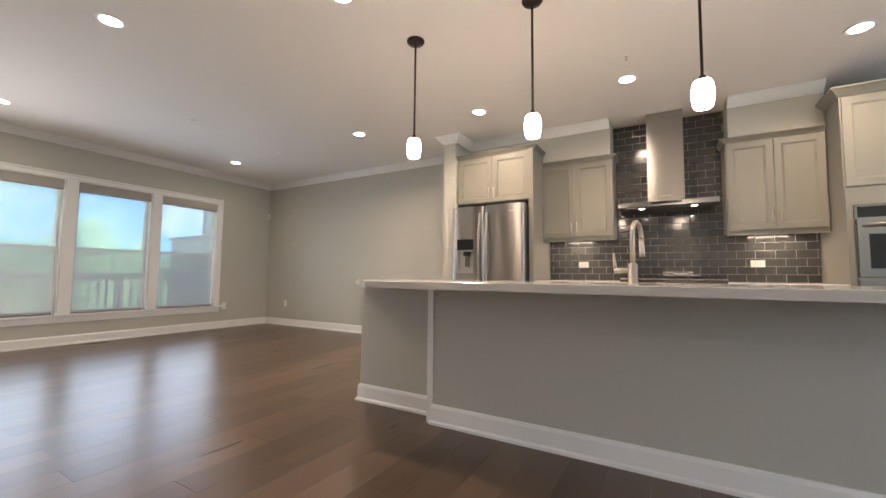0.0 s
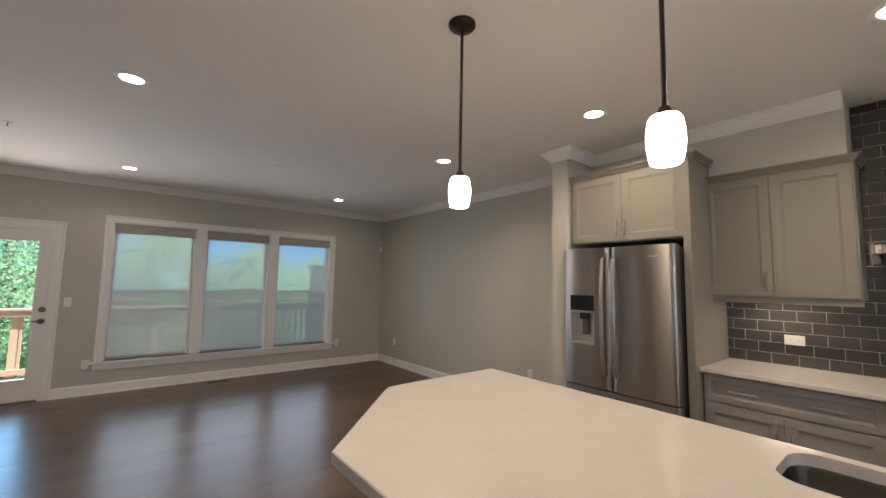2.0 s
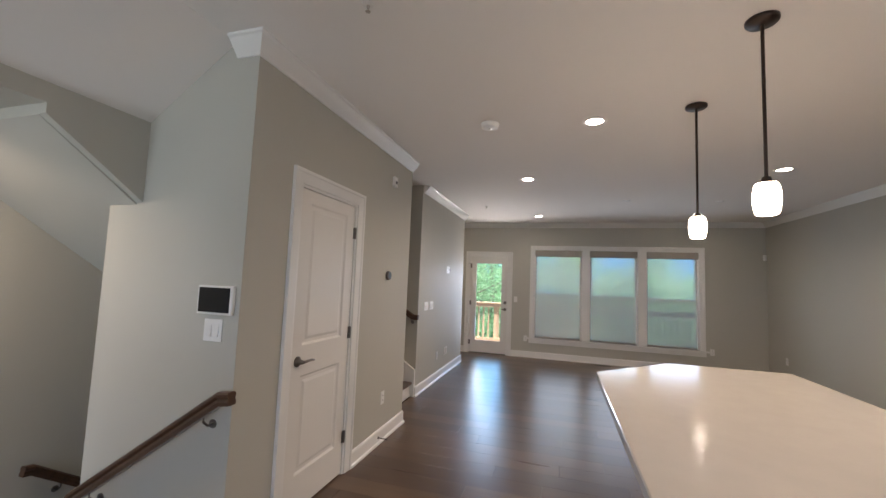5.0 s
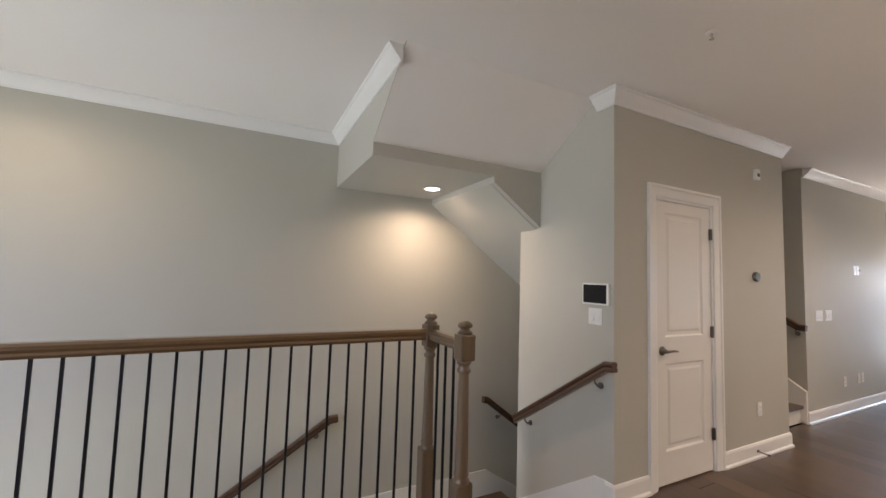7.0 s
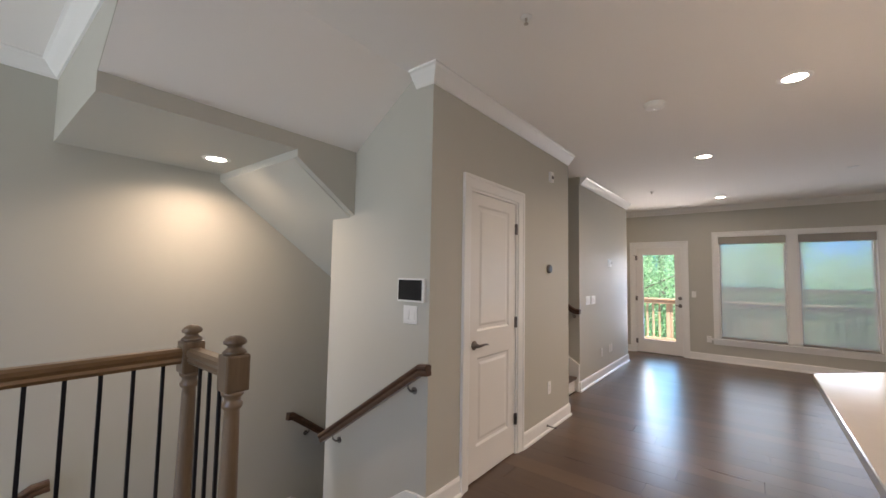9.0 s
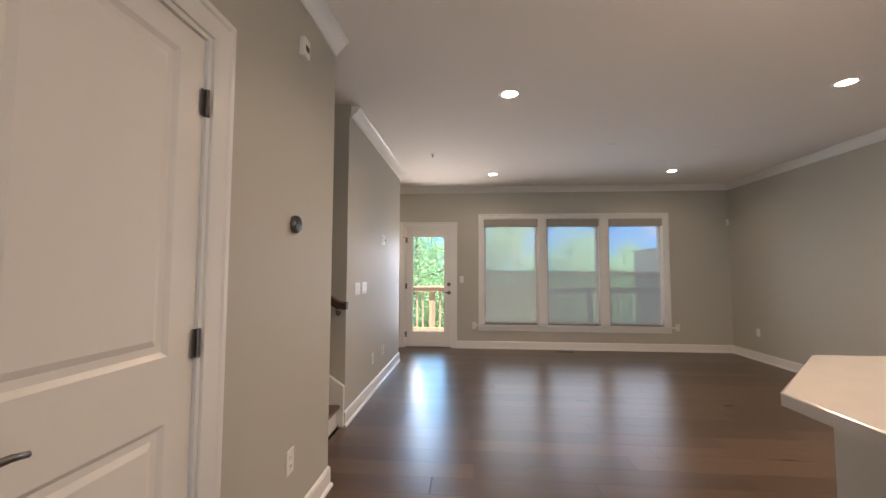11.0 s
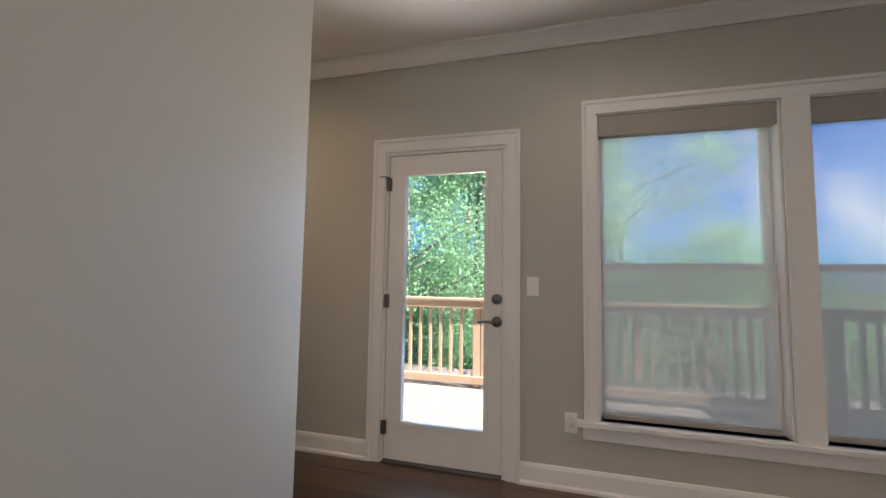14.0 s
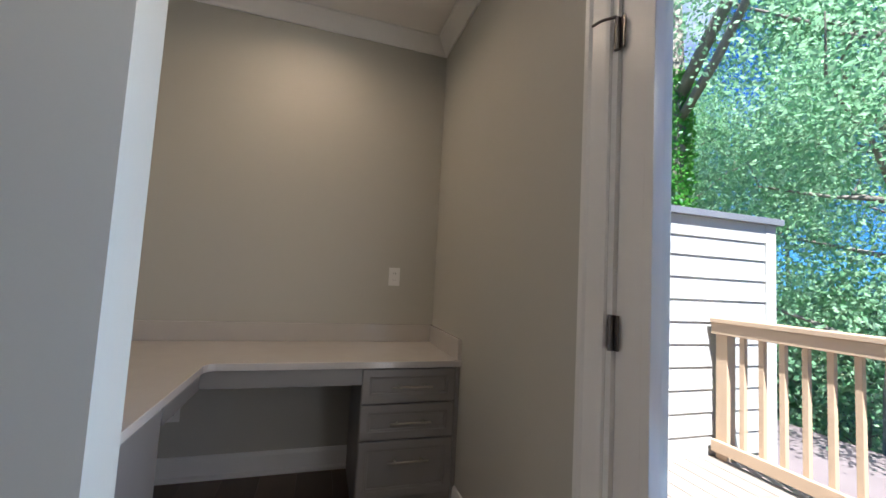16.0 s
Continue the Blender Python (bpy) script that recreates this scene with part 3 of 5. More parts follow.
leaf = part("door_leaf", boxes((WX - 0.055, WX - 0.012, a, gy0 - 0.028, 0.018, DZ - 0.024), (WX - 0.055, WX - 0.012, gy1 + 0.028, b, 0.018, DZ - 0.024),
                               (WX - 0.055, WX - 0.012, gy0 - 0.028, gy1 + 0.028, 0.018, gz0 - 0.028), (WX - 0.055, WX - 0.012, gy0 - 0.028, gy1 + 0.028, gz1 + 0.028, DZ - 0.024)), DOORW, ext)
part("glazing_bead", boxes((WX - 0.060, WX - 0.004, gy0 - 0.028, gy0, gz0 - 0.028, gz1 + 0.028), (WX - 0.060, WX - 0.004, gy1, gy1 + 0.028, gz0 - 0.028, gz1 + 0.028),
                           (WX - 0.034, WX - 0.004, gy0, gy1, gz0 - 0.028, gz0), (WX - 0.034, WX - 0.004, gy0, gy1, gz1, gz1 + 0.028), bevel=0.003), DOORW, ext)
pane = part("pane", boxes((WX - 0.042, WX - 0.0345, gy0, gy1, gz0 - 0.027, gz1 + 0.027)), GLASS, ext, "clear glass pane")
pane.visible_shadow = False
lever(ext, pose(WX - 0.012, 0.626, 0.932), -1)
db = turned([(0.0, 0.0), (0.032, 0.0), (0.032, 0.008), (0.026, 0.014), (0.0, 0.015)], 24, cap=False)
box_bm(db, -0.006, 0.006, -0.017, 0.017, 0.014, 0.030, bevel=0.003)
db.transform(pose(WX - 0.012, 0.626, 1.072, 0, 90, 0))
part("deadbolt", db, PEWTER, ext, "pewter deadbolt with a thumb turn")
for z in (0.22, 1.04, 1.83):
    hinge(ext, pose(WX - 0.004, DY0 + 0.022, z))
part("hinge_stop", tube([(WX + 0.006, DY0 + 0.022, 1.878), (WX + 0.03, DY0 - 0.01, 1.88), (WX + 0.045, DY0 - 0.03, 1.872)], 0.004, 8), PEWTER, ext, "pewter hinge-pin stop")

# two-panel closet door in a wall that faces +y
clo = tagged(thing("door_2", "closed white two-panel closet door with a pewter lever", "door"), kind="structure")
cx0, cx1, cz = -1.205, -0.495, 2.06
w = CASING
outer = [(0, 0), (w, 0), (w, 0.022), (w - 0.018, 0.022), (w - 0.026, 0.015), (0.012, 0.012), (0, 0.009)]
bm = bmesh.new()
rings = []
for (px, pz), (ox, oz) in zip(((cx0, 0), (cx0, cz), (cx1, cz), (cx1, 0)), ((-1, 0), (-1, 1), (1, 1), (1, 0))):
    rings.append([bm.verts.new((px + ox * q, CY + d, pz + oz * q)) for q, d in outer])
for r0, r1 in zip(rings, rings[1:]):
    for k in range(len(outer)):
        bm.faces.new((r0[k], r0[(k + 1) % 7], r1[(k + 1) % 7], r1[k]))
bm.faces.new(rings[0])
bm.faces.new(rings[-1])
bmesh.ops.recalc_face_normals(bm, faces=bm.faces)
part("door_casing", bm, TRIM, clo)
part("door_frame", boxes((cx0, cx0 + 0.018, CY - 0.12, CY - 0.001, 0, cz), (cx1 - 0.018, cx1, CY - 0.12, CY - 0.001, 0, cz), (cx0 + 0.018, cx1 - 0.018, CY - 0.12, CY - 0.001, cz - 0.018, cz)), TRIM, clo)


def panel_leaf(x0, x1, z0, z1, yf, panels, thick=0.035):
    """A moulded leaf that faces +y with sunk, raised-field panels."""
    bm = bmesh.new()
    xs_in = (x0, panels[0][0], panels[0][1], x1)
    zs = sorted({z0, z1, *(z for p in panels for z in p[2:])})
    for i in range(3):
        for j in range(len(zs) - 1):
            if i == 1 and any(abs(p[2] - zs[j]) < 1e-6 for p in panels):
                continue
            quad(bm, (xs_in[i], yf, zs[j]), (xs_in[i + 1], yf, zs[j]), (xs_in[i + 1], yf, zs[j + 1]), (xs_in[i], yf, zs[j + 1]))
    for a0, a1, c0, c1 in panels:
        insets = ((0, yf), (0.014, yf - 0.010), (0.034, yf - 0.010), (0.052, yf - 0.003))
        for (i0, y0_), (i1, y1_) in zip(insets, insets[1:]):
            o = [(a0 + i0, y0_, c0 + i0), (a1 - i0, y0_, c0 + i0), (a1 - i0, y0_, c1 - i0), (a0 + i0, y0_, c1 - i0)]
            q = [(a0 + i1, y1_, c0 + i1), (a1 - i1, y1_, c0 + i1), (a1 - i1, y1_, c1 - i1), (a0 + i1, y1_, c1 - i1)]
            for k in range(4):
                quad(bm, o[k], o[(k + 1) % 4], q[(k + 1) % 4], q[k])
        i, yy = insets[-1]
        quad(bm, (a0 + i, yy, c0 + i), (a1 - i, yy, c0 + i), (a1 - i, yy, c1 - i), (a0 + i, yy, c1 - i))
    bmesh.ops.remove_doubles(bm, verts=bm.verts, dist=1e-5)
    edge = [e for e in bm.edges if e.is_boundary]
    r = bmesh.ops.extrude_edge_only(bm, edges=edge)
    for v in r["geom"]:
        if isinstance(v, bmesh.types.BMVert):
            v.co.y = yf - thick
    bmesh.ops.recalc_face_normals(bm, faces=bm.faces)
    return bm


part("door_leaf", panel_leaf(cx0 + 0.021, cx1 - 0.021, 0.012, cz - 0.021, CY - 0.012, [(cx0 + 0.125, cx1 - 0.125, 0.235, 0.85), (cx0 + 0.125, cx1 - 0.125, 1.04, 1.955)]), DOORW, clo)
lever(clo, pose(cx1 - 0.085, CY - 0.012, 0.945, 0, 0, 90), 1)
for z in (0.28, 1.06, 1.83):
    hinge(clo, pose(cx0 + 0.019, CY - 0.006, z, 0, 0, 90))

# ---- recessed lights, detectors, sprinklers ----


def can_light(x, y, z=TOP, watt=None, colour=WARM):
    c = thing("recessed_light", "lit round recessed ceiling light with a white trim", "ceiling light", pose(x, y, z), group="recessed lights")
    part("trim_ring", turned([(0.062, -0.001), (0.066, -0.006), (0.088, -0.004), (0.092, -0.0005)], 28, cap=False), TRIM, c)
    part("lens", turned([(0.0, -0.003), (0.045, -0.0028), (0.062, -0.001)], 28, cap=False), LED, c, "glowing warm lens")
    area_lamp("recessed_lamp", pose(x, y, z - 0.012), 0.13, 0.13, watt or CAN_WATT, colour, "DISK", 150)
    return c


for x, y in ((-3.15, 1.33), (-1.53, 1.95), (-0.05, 3.99), (-1.51, 3.99), (-3.12, 3.87), (1.45, 3.99)):
    can_light(x, y)
for x, y in ((-5.78, 1.33), (-5.75, 3.88)):
    can_light(x, y, watt=CAN_WATT * 0.24)
can_light(3.55, -1.0, watt=CAN_WATT * 0.4)
can_light(0.62, -1.28, BZ, CAN_WATT * 0.8)
can_light(-5.80, -1.15, watt=1.05, colour=(1.0, 0.71, 0.42))

smoke = thing("smoke_detector", "round white smoke detector on the ceiling", "smoke detector", pose(-1.43, 1.165, TOP))
part("base_plate", turned([(0.0, -0.001), (0.072, -0.001), (0.072, -0.012), (0.0, -0.012)], 28, cap=False), PLATE, smoke)
part("cover", turned([(0.066, -0.012), (0.064, -0.030), (0.045, -0.038), (0.0, -0.040)], 28, cap=False), PLATE, smoke)
part("test_button", turned([(0.012, -0.039), (0.012, -0.043), (0.0, -0.043)], 14, cap=False), PLATE, smoke)


def sprinkler(x, y):
    s = thing("fire_sprinkler", "small pendent fire sprinkler under the ceiling", "sprinkler", pose(x, y, TOP), group="fire sprinklers")
    part("escutcheon", turned([(0.0, -0.001), (0.030, -0.001), (0.027, -0.005), (0.011, -0.008), (0.0, -0.008)], 20, cap=False), PLATE, s)
    part("head", turned([(0.007, -0.007), (0.007, -0.016), (0.004, -0.022), (0.004, -0.034), (0.012, -0.035), (0.012, -0.037), (0.0, -0.037)], 14, cap=False), NICKEL, s)


for x, y in ((-4.74, 0.537), (0.035, 0.85), (-0.02, 3.57)):
    sprinkler(x, y)
for x, y in ((-4.51, 2.62), (-4.69, 3.84)):
    cc = thing("ceiling_cap", "flat white round sprinkler cover on the ceiling", "sprinkler cover", pose(x, y, TOP), group="sprinkler covers")
    part("disc", turned([(0.0, -0.008), (0.04, -0.008), (0.044, -0.003), (0.044, 0.0)], 24, cap=False), PLATE, cc)
    part("collar", turned([(0.044, -0.001), (0.055, -0.001), (0.055, 0.0)], 24, cap=False), PLATE, cc)

# ---- wall plates and controls ----


def plate(m, gangs=1, rocker=True, outlet=False, label=""):
    """A cover plate in its local x-z plane, facing +y."""
    w_ = 0.07 + 0.046 * (gangs - 1)
    p = thing("power_outlet" if outlet else "light_switch", label or ("white duplex wall outlet" if outlet else "white rocker switches in a wall plate"), "outlet" if outlet else "switch", m, group="wall plates")
    part("cover_plate", boxes((-w_ / 2, w_ / 2, 0.0005, 0.006, -0.057, 0.057), bevel=0.002), PLATE, p)
    for g in range(gangs):
        c = (g - (gangs - 1) / 2) * 0.046
        if outlet:
            for z in (-0.02, 0.02):
                o = part("socket", boxes((c - 0.016, c + 0.016, 0.005, 0.0085, z - 0.014, z + 0.014), bevel=0.002), PLATE, p)
                part("slot", boxes((c - 0.0075, c - 0.005, 0.0083, 0.0089, z - 0.005, z + 0.006), (c + 0.005, c + 0.0075, 0.0083, 0.0089, z - 0.005, z + 0.006)), BLACK, o)
        else:
            part("rocker", prism([(0.005, -0.033), (0.0115, -0.030), (0.007, 0.033), (0.005, 0.033)], "x", c - 0.0165, c + 0.0165), PLATE, p)
    return p


plate(pose(-3.57, BY, 1.127), 3)
plate(pose(-3.80, BY, 1.127), 3)
plate(pose(-4.56, BY, 1.664), 1, outlet=True)
cab = thing("cable_plate", "white cable outlet plate with a black cable stub", "outlet", pose(-4.65, BY, 1.664), group="wall plates")
part("cover_plate", boxes((-0.035, 0.035, 0.0005, 0.006, -0.057, 0.057), bevel=0.002), PLATE, cab)
part("bushing", turned([(0.011, 0.006), (0.010, 0.010), (0.005, 0.0105), (0.0, 0.0105)], 16, cap=False), PLATE, cab).matrix_local = pose(0, 0, 0, -90, 0, 0)
part("cable", tube([(0.0, 0.006, 0.0), (-0.002, 0.020, 0.001), (0.008, 0.026, 0.004), (0.024, 0.028, 0.006)], 0.0028, 8), BLACK, cab)
part("cable", tube([(0.0, 0.006, 0.0), (0.001, 0.022, -0.002), (-0.006, 0.028, -0.008), (-0.016, 0.03, -0.004)], 0.0022, 8), BLACK, cab)
plate(pose(-4.163, BY, 0.36), 1, outlet=True)
plate(pose(-4.556, BY, 0.365), 1, outlet=True)
plate(pose(-4.66, BY, 0.365), 1, outlet=True)
plate(pose(WX, 0.845, 1.158, 0, 0, -90), 1)
plate(pose(WX, 1.06, 0.378, 0, 0, -90), 1, outlet=True)
plate(pose(WX, 4.365, 0.388, 0, 0, -90), 1, outlet=True)
plate(pose(-6.13, NY, 0.41, 0, 0, 180), 1, outlet=True)
plate(pose(-3.08, NY, 0.415, 0, 0, 180), 1, outlet=True)
plate(pose(-6.432, SY, 1.142), 1, outlet=True)
plate(pose(-5.287, SY, 0.366), 1, outlet=True)
plate(pose(-1.845, CY, 0.389), 1, outlet=True)
plate(pose(PX, 0.006, 1.186, 0, 0, -90), 2)

panel = thing("security_panel", "white wall-mounted touch panel with a dark screen", "control panel", pose(PX, 0.02, 1.341, 0, 0, -90))
part("case", boxes((-0.113, 0.113, 0.0005, 0.024, -0.074, 0.074), bevel=0.007), PLATE, panel)
part("screen", boxes((-0.097, 0.102, 0.0235, 0.0255, -0.062, 0.064)), GLOSSB, panel, "black glass screen")
thermo = thing("thermostat", "round black thermostat with a steel rim", "thermostat", pose(-1.828, CY, 1.513, -90, 0, 0))
part("rim", turned([(0.0, 0.0005), (0.042, 0.0005), (0.044, 0.012), (0.040, 0.024), (0.036, 0.027)], 32, cap=False), PEWTER, thermo)
part("face", turned([(0.036, 0.027), (0.02, 0.0285), (0.0, 0.029)], 32, cap=False), BLACK, thermo)
chime = thing("door_sensor_box", "small white alarm sounder on the wall", "alarm sounder", pose(-1.868, CY, 2.416))
part("case", boxes((-0.035, 0.035, 0.0005, 0.03, -0.05, 0.05), bevel=0.008), PLATE, chime)
part("grille", boxes((-0.02, 0.02, 0.0295, 0.031, -0.02, 0.01)), DARKG, chime)
pir = thing("corner_sensor", "small white alarm sensor in the room's corner", "sensor", pose(WX + 0.03, NY - 0.03, 2.11, 0, 0, 135))
part("case", boxes((-0.03, 0.03, -0.012, 0.028, -0.05, 0.05), bevel=0.01), PLATE, pir)
part("lens", boxes((-0.02, 0.02, 0.0275, 0.031, -0.035, 0.0)), DARKG, pir)
vent = thing("floor_register", "dark bronze slotted floor register", "floor vent", pose(WX + 0.16, 2.52, 0.0))
part("frame", boxes((-0.05, 0.05, -0.135, 0.135, 0.0, 0.004), bevel=0.001), BLACK, vent)
for k in range(9):
    part("slat", boxes((-0.035, 0.035, -0.125 + k * 0.03, -0.113 + k * 0.03, 0.004, 0.0065)), BLACK, vent)
stop = thing("door_stop", "dark spring door stop on the baseboard", "door stop", pose(-1.775, CY + 0.014, 0.06))
part("rose", tube([(0, 0, 0), (0, 0.006, 0)], 0.012, 12), PEWTER, stop)
part("rod", tube([(0, 0.004, 0), (0, 0.04, -0.002), (0, 0.075, -0.003)], 0.005, 8), PEWTER, stop)
part("tip", tube([(0, 0.074, -0.003), (0, 0.086, -0.003)], 0.008, 10), BLACK, stop)

# ---- kitchen ----


def shaker(x0, x1, z0, z1, yf, thick=0.02, rail=0.058):
    """A shaker front that faces -y: frame proud, field sunk with a small bead."""
    bm = bmesh.new()
    insets = ((0.0, yf + 0.002), (0.0025, yf), (rail, yf), (rail + 0.004, yf + 0.004), (rail + 0.012, yf + 0.006), (rail + 0.014, yf + 0.0095))
    prev = None
    for i, y in insets:
        cur = [bm.verts.new(p) for p in ((x0 + i, y, z0 + i), (x1 - i, y, z0 + i), (x1 - i, y, z1 - i), (x0 + i, y, z1 - i))]
        if prev:
            for k in range(4):
                bm.faces.new((prev[k], prev[(k + 1) % 4], cur[(k + 1) % 4], cur[k]))
        else:
            first = cur
        prev = cur
    bm.faces.new(prev)
    back = [bm.verts.new((v.co.x, yf + thick, v.co.z)) for v in first]
    for k in range(4):
        bm.faces.new((first[(k + 1) % 4], first[k], back[k], back[(k + 1) % 4]))
    bm.faces.new(back)
    bmesh.ops.recalc_face_normals(bm, faces=bm.faces)
    return bm


def bar_pull(parent, x, y, z, length, upright):
    """A slim bar pull on two posts, standing off a front at depth y."""
    h = length / 2
    ends = [(x, y - 0.028, z - h), (x, y - 0.028, z + h)] if upright else [(x - h, y - 0.028, z), (x + h, y - 0.028, z)]
    bm = tube([ends[0], ends[1]], 0.0055, 10)
    me = bpy.data.meshes.new("tmp")
    for s in (-0.7, 0.7):
        p = (x, y, z + s * h) if upright else (x + s * h, y, z)
        q = (p[0], y - 0.028, p[2])
        t = tube([p, q], 0.0042, 8)
        t.to_mesh(me)
        bm.from_mesh(me)
        t.free()
    bpy.data.meshes.remove(me)
    return part("handle", bm, NICKEL, parent, "satin nickel bar pull")


def upper_cabinet(x0, x1, z0, z1, yf, label):
    c = thing("wall_cabinet", label, "cabinet", group="kitchen wall cabinets")
    part("body", boxes((x0, x1, yf + 0.021, NY, z0, z1), bevel=0.001), CAB, c)
    xm = (x0 + x1) / 2
    for a, b, s in ((x0 + 0.012, xm - 0.0015, 1), (xm + 0.0015, x1 - 0.012, -1)):
        d = part("door", shaker(a, b, z0 + 0.010, z1 - 0.018, yf), CAB, c)
        bar_pull(d, (b - 0.03) if s > 0 else (a + 0.03), yf, z0 + 0.115, 0.13, True)
    part("crown_strip", sweep([(0, 0), (0.008, 0), (0.014, 0.012), (0.034, 0.030), (0.040, 0.034), (0.040, 0.044), (0, 0.044)], [(x0, NY, z1 - 0.003), (x0, yf + 0.02, z1 - 0.003), (x1, yf + 0.02, z1 - 0.003), (x1, NY, z1 - 0.003)]), CAB, c)
    part("light_rail", boxes((x0, x1, yf + 0.022, yf + 0.040, z0 - 0.036, z0)), CAB, c)
    return c


upper_cabinet(-1.125, -0.285, 1.415, 2.30, 4.88, "taupe painted two-door wall cabinet beside the hood")
upper_cabinet(0.735, 1.478, 1.415, 2.30, 4.88, "taupe painted two-door wall cabinet beside the ovens")
for a, b in ((-1.07, -0.31), (0.77, 1.48)):
    setting("soffit", boxes((a, b, 4.90, NY, 2.345, TOP)), PAINT, "painted soffit over the wall cabinets", "soffit")
setting("soffit_fridge", boxes((-2.06, -1.07, 4.90, NY, 2.47, TOP)), PAINT, "painted soffit over the fridge cabinet", "soffit")
setting("pier", boxes((-2.24, -2.075, 4.50, NY, 0, TOP)), PAINT, "painted pier beside the fridge", "wall")

fc = thing("fridge_cabinet", "taupe painted two-door cabinet above the fridge", "cabinet", group="kitchen wall cabinets")
part("body", boxes((-2.06, -1.125, 4.552, NY, 1.845, 2.43)), CAB, fc)
part("side_panel", boxes((-1.124, -1.075, 4.50, NY, 0.0, 2.43), bevel=0.0015), CAB, fc)
for a, b, s in ((-2.05, -1.592, 1), (-1.588, -1.13, -1)):
    d = part("door", shaker(a, b, 1.853, 2.412, 4.53), CAB, fc)
    bar_pull(d, (b - 0.03) if s > 0 else (a + 0.03), 4.53, 1.96, 0.13, True)
part("crown_strip", sweep([(0, 0), (0.008, 0), (0.014, 0.012), (0.034, 0.030), (0.040, 0.034), (0.040, 0.044), (0, 0.044)], [(-2.07, 4.55, 2.427), (-1.075, 4.55, 2.427), (-1.075, NY, 2.427)]), CAB, fc)

fr = thing("refrigerator", "stainless steel french-door refrigerator with a water dispenser", "refrigerator")
fx0, fx1, fy = -2.052, -1.142, 4.40
part("body", boxes((fx0 + 0.012, fx1 - 0.002, fy + 0.075, NY - 0.03, 0.02, 1.775), bevel=0.004), DARKG, fr, "dark grey side panels")
xm = -1.628


def bowed(segs, a, b, y0, bow, depth):
    """Door slabs whose front swells gently between a and b, one slab for each (x0, x1, z0, z1)."""
    bm = bmesh.new()
    for x0, x1, z0, z1 in segs:
        n = max(4, int((x1 - x0) / 0.02))
        xs = [x0 + (x1 - x0) * k / n for k in range(n + 1)]
        ys = []
        for x in xs:
            u = (2 * x - a - b) / (b - a)
            edge = min(x - a, b - x) / 0.016
            ys.append(y0 - bow * (1 - u * u) + (0.016 * (1 - math.sqrt(max(0, 1 - (1 - edge) ** 2))) if edge < 1 else 0))
        lo, hi = [bm.verts.new((x, y, z0)) for x, y in zip(xs, ys)], [bm.verts.new((x, y, z1)) for x, y in zip(xs, ys)]
        for k in range(n):
            bm.faces.new((lo[k], lo[k + 1], hi[k + 1], hi[k])).smooth = True
        for z, flip in ((z0, 1), (z1, 0)):
            loop = [bm.verts.new((x, y, z)) for x, y in zip(xs, ys)] + [bm.verts.new((x1, y0 + depth, z)), bm.verts.new((x0, y0 + depth, z))]
            bm.faces.new(list(reversed(loop)) if flip else loop)
        for x, y in ((x0, ys[0]), (x1, ys[-1])):
            bm.faces.new([bm.verts.new(q) for q in ((x, y, z0), (x, y0 + depth, z0), (x, y0 + depth, z1), (x, y, z1))])
        back = [bm.verts.new(q) for q in ((x1, y0 + depth, z0), (x0, y0 + depth, z0), (x0, y0 + depth, z1), (x1, y0 + depth, z1))]
        bm.faces.new(back)
    bmesh.ops.remove_doubles(bm, verts=bm.verts, dist=0.00005)
    for f in bm.faces:
        f.smooth = True
    bm.normal_update()
    for e in bm.edges:
        if len(e.link_faces) != 2 or e.calc_face_angle(3.0) > 1.0:
            e.smooth = False
    return bm


def flat_bar(pts, half, thick, along):
    """A flat bar handle that follows points in depth and in z (or in x)."""
    bm = bmesh.new()
    rings = []
    for x, y, z in pts:
        o = (half, 0, 0) if along == "z" else (0, 0, half)
        rings.append([bm.verts.new(q) for q in ((x - o[0], y, z - o[2]), (x + o[0], y, z + o[2]), (x + o[0] * 0.8, y - thick, z + o[2] * 0.8), (x - o[0] * 0.8, y - thick, z - o[2] * 0.8))])
    for r0, r1 in zip(rings, rings[1:]):
        for k in range(4):
            bm.faces.new((r0[k], r0[(k + 1) % 4], r1[(k + 1) % 4], r1[k]))
    bm.faces.new(rings[0])
    bm.faces.new(rings[-1])
    bmesh.ops.recalc_face_normals(bm, faces=bm.faces)
    return bm


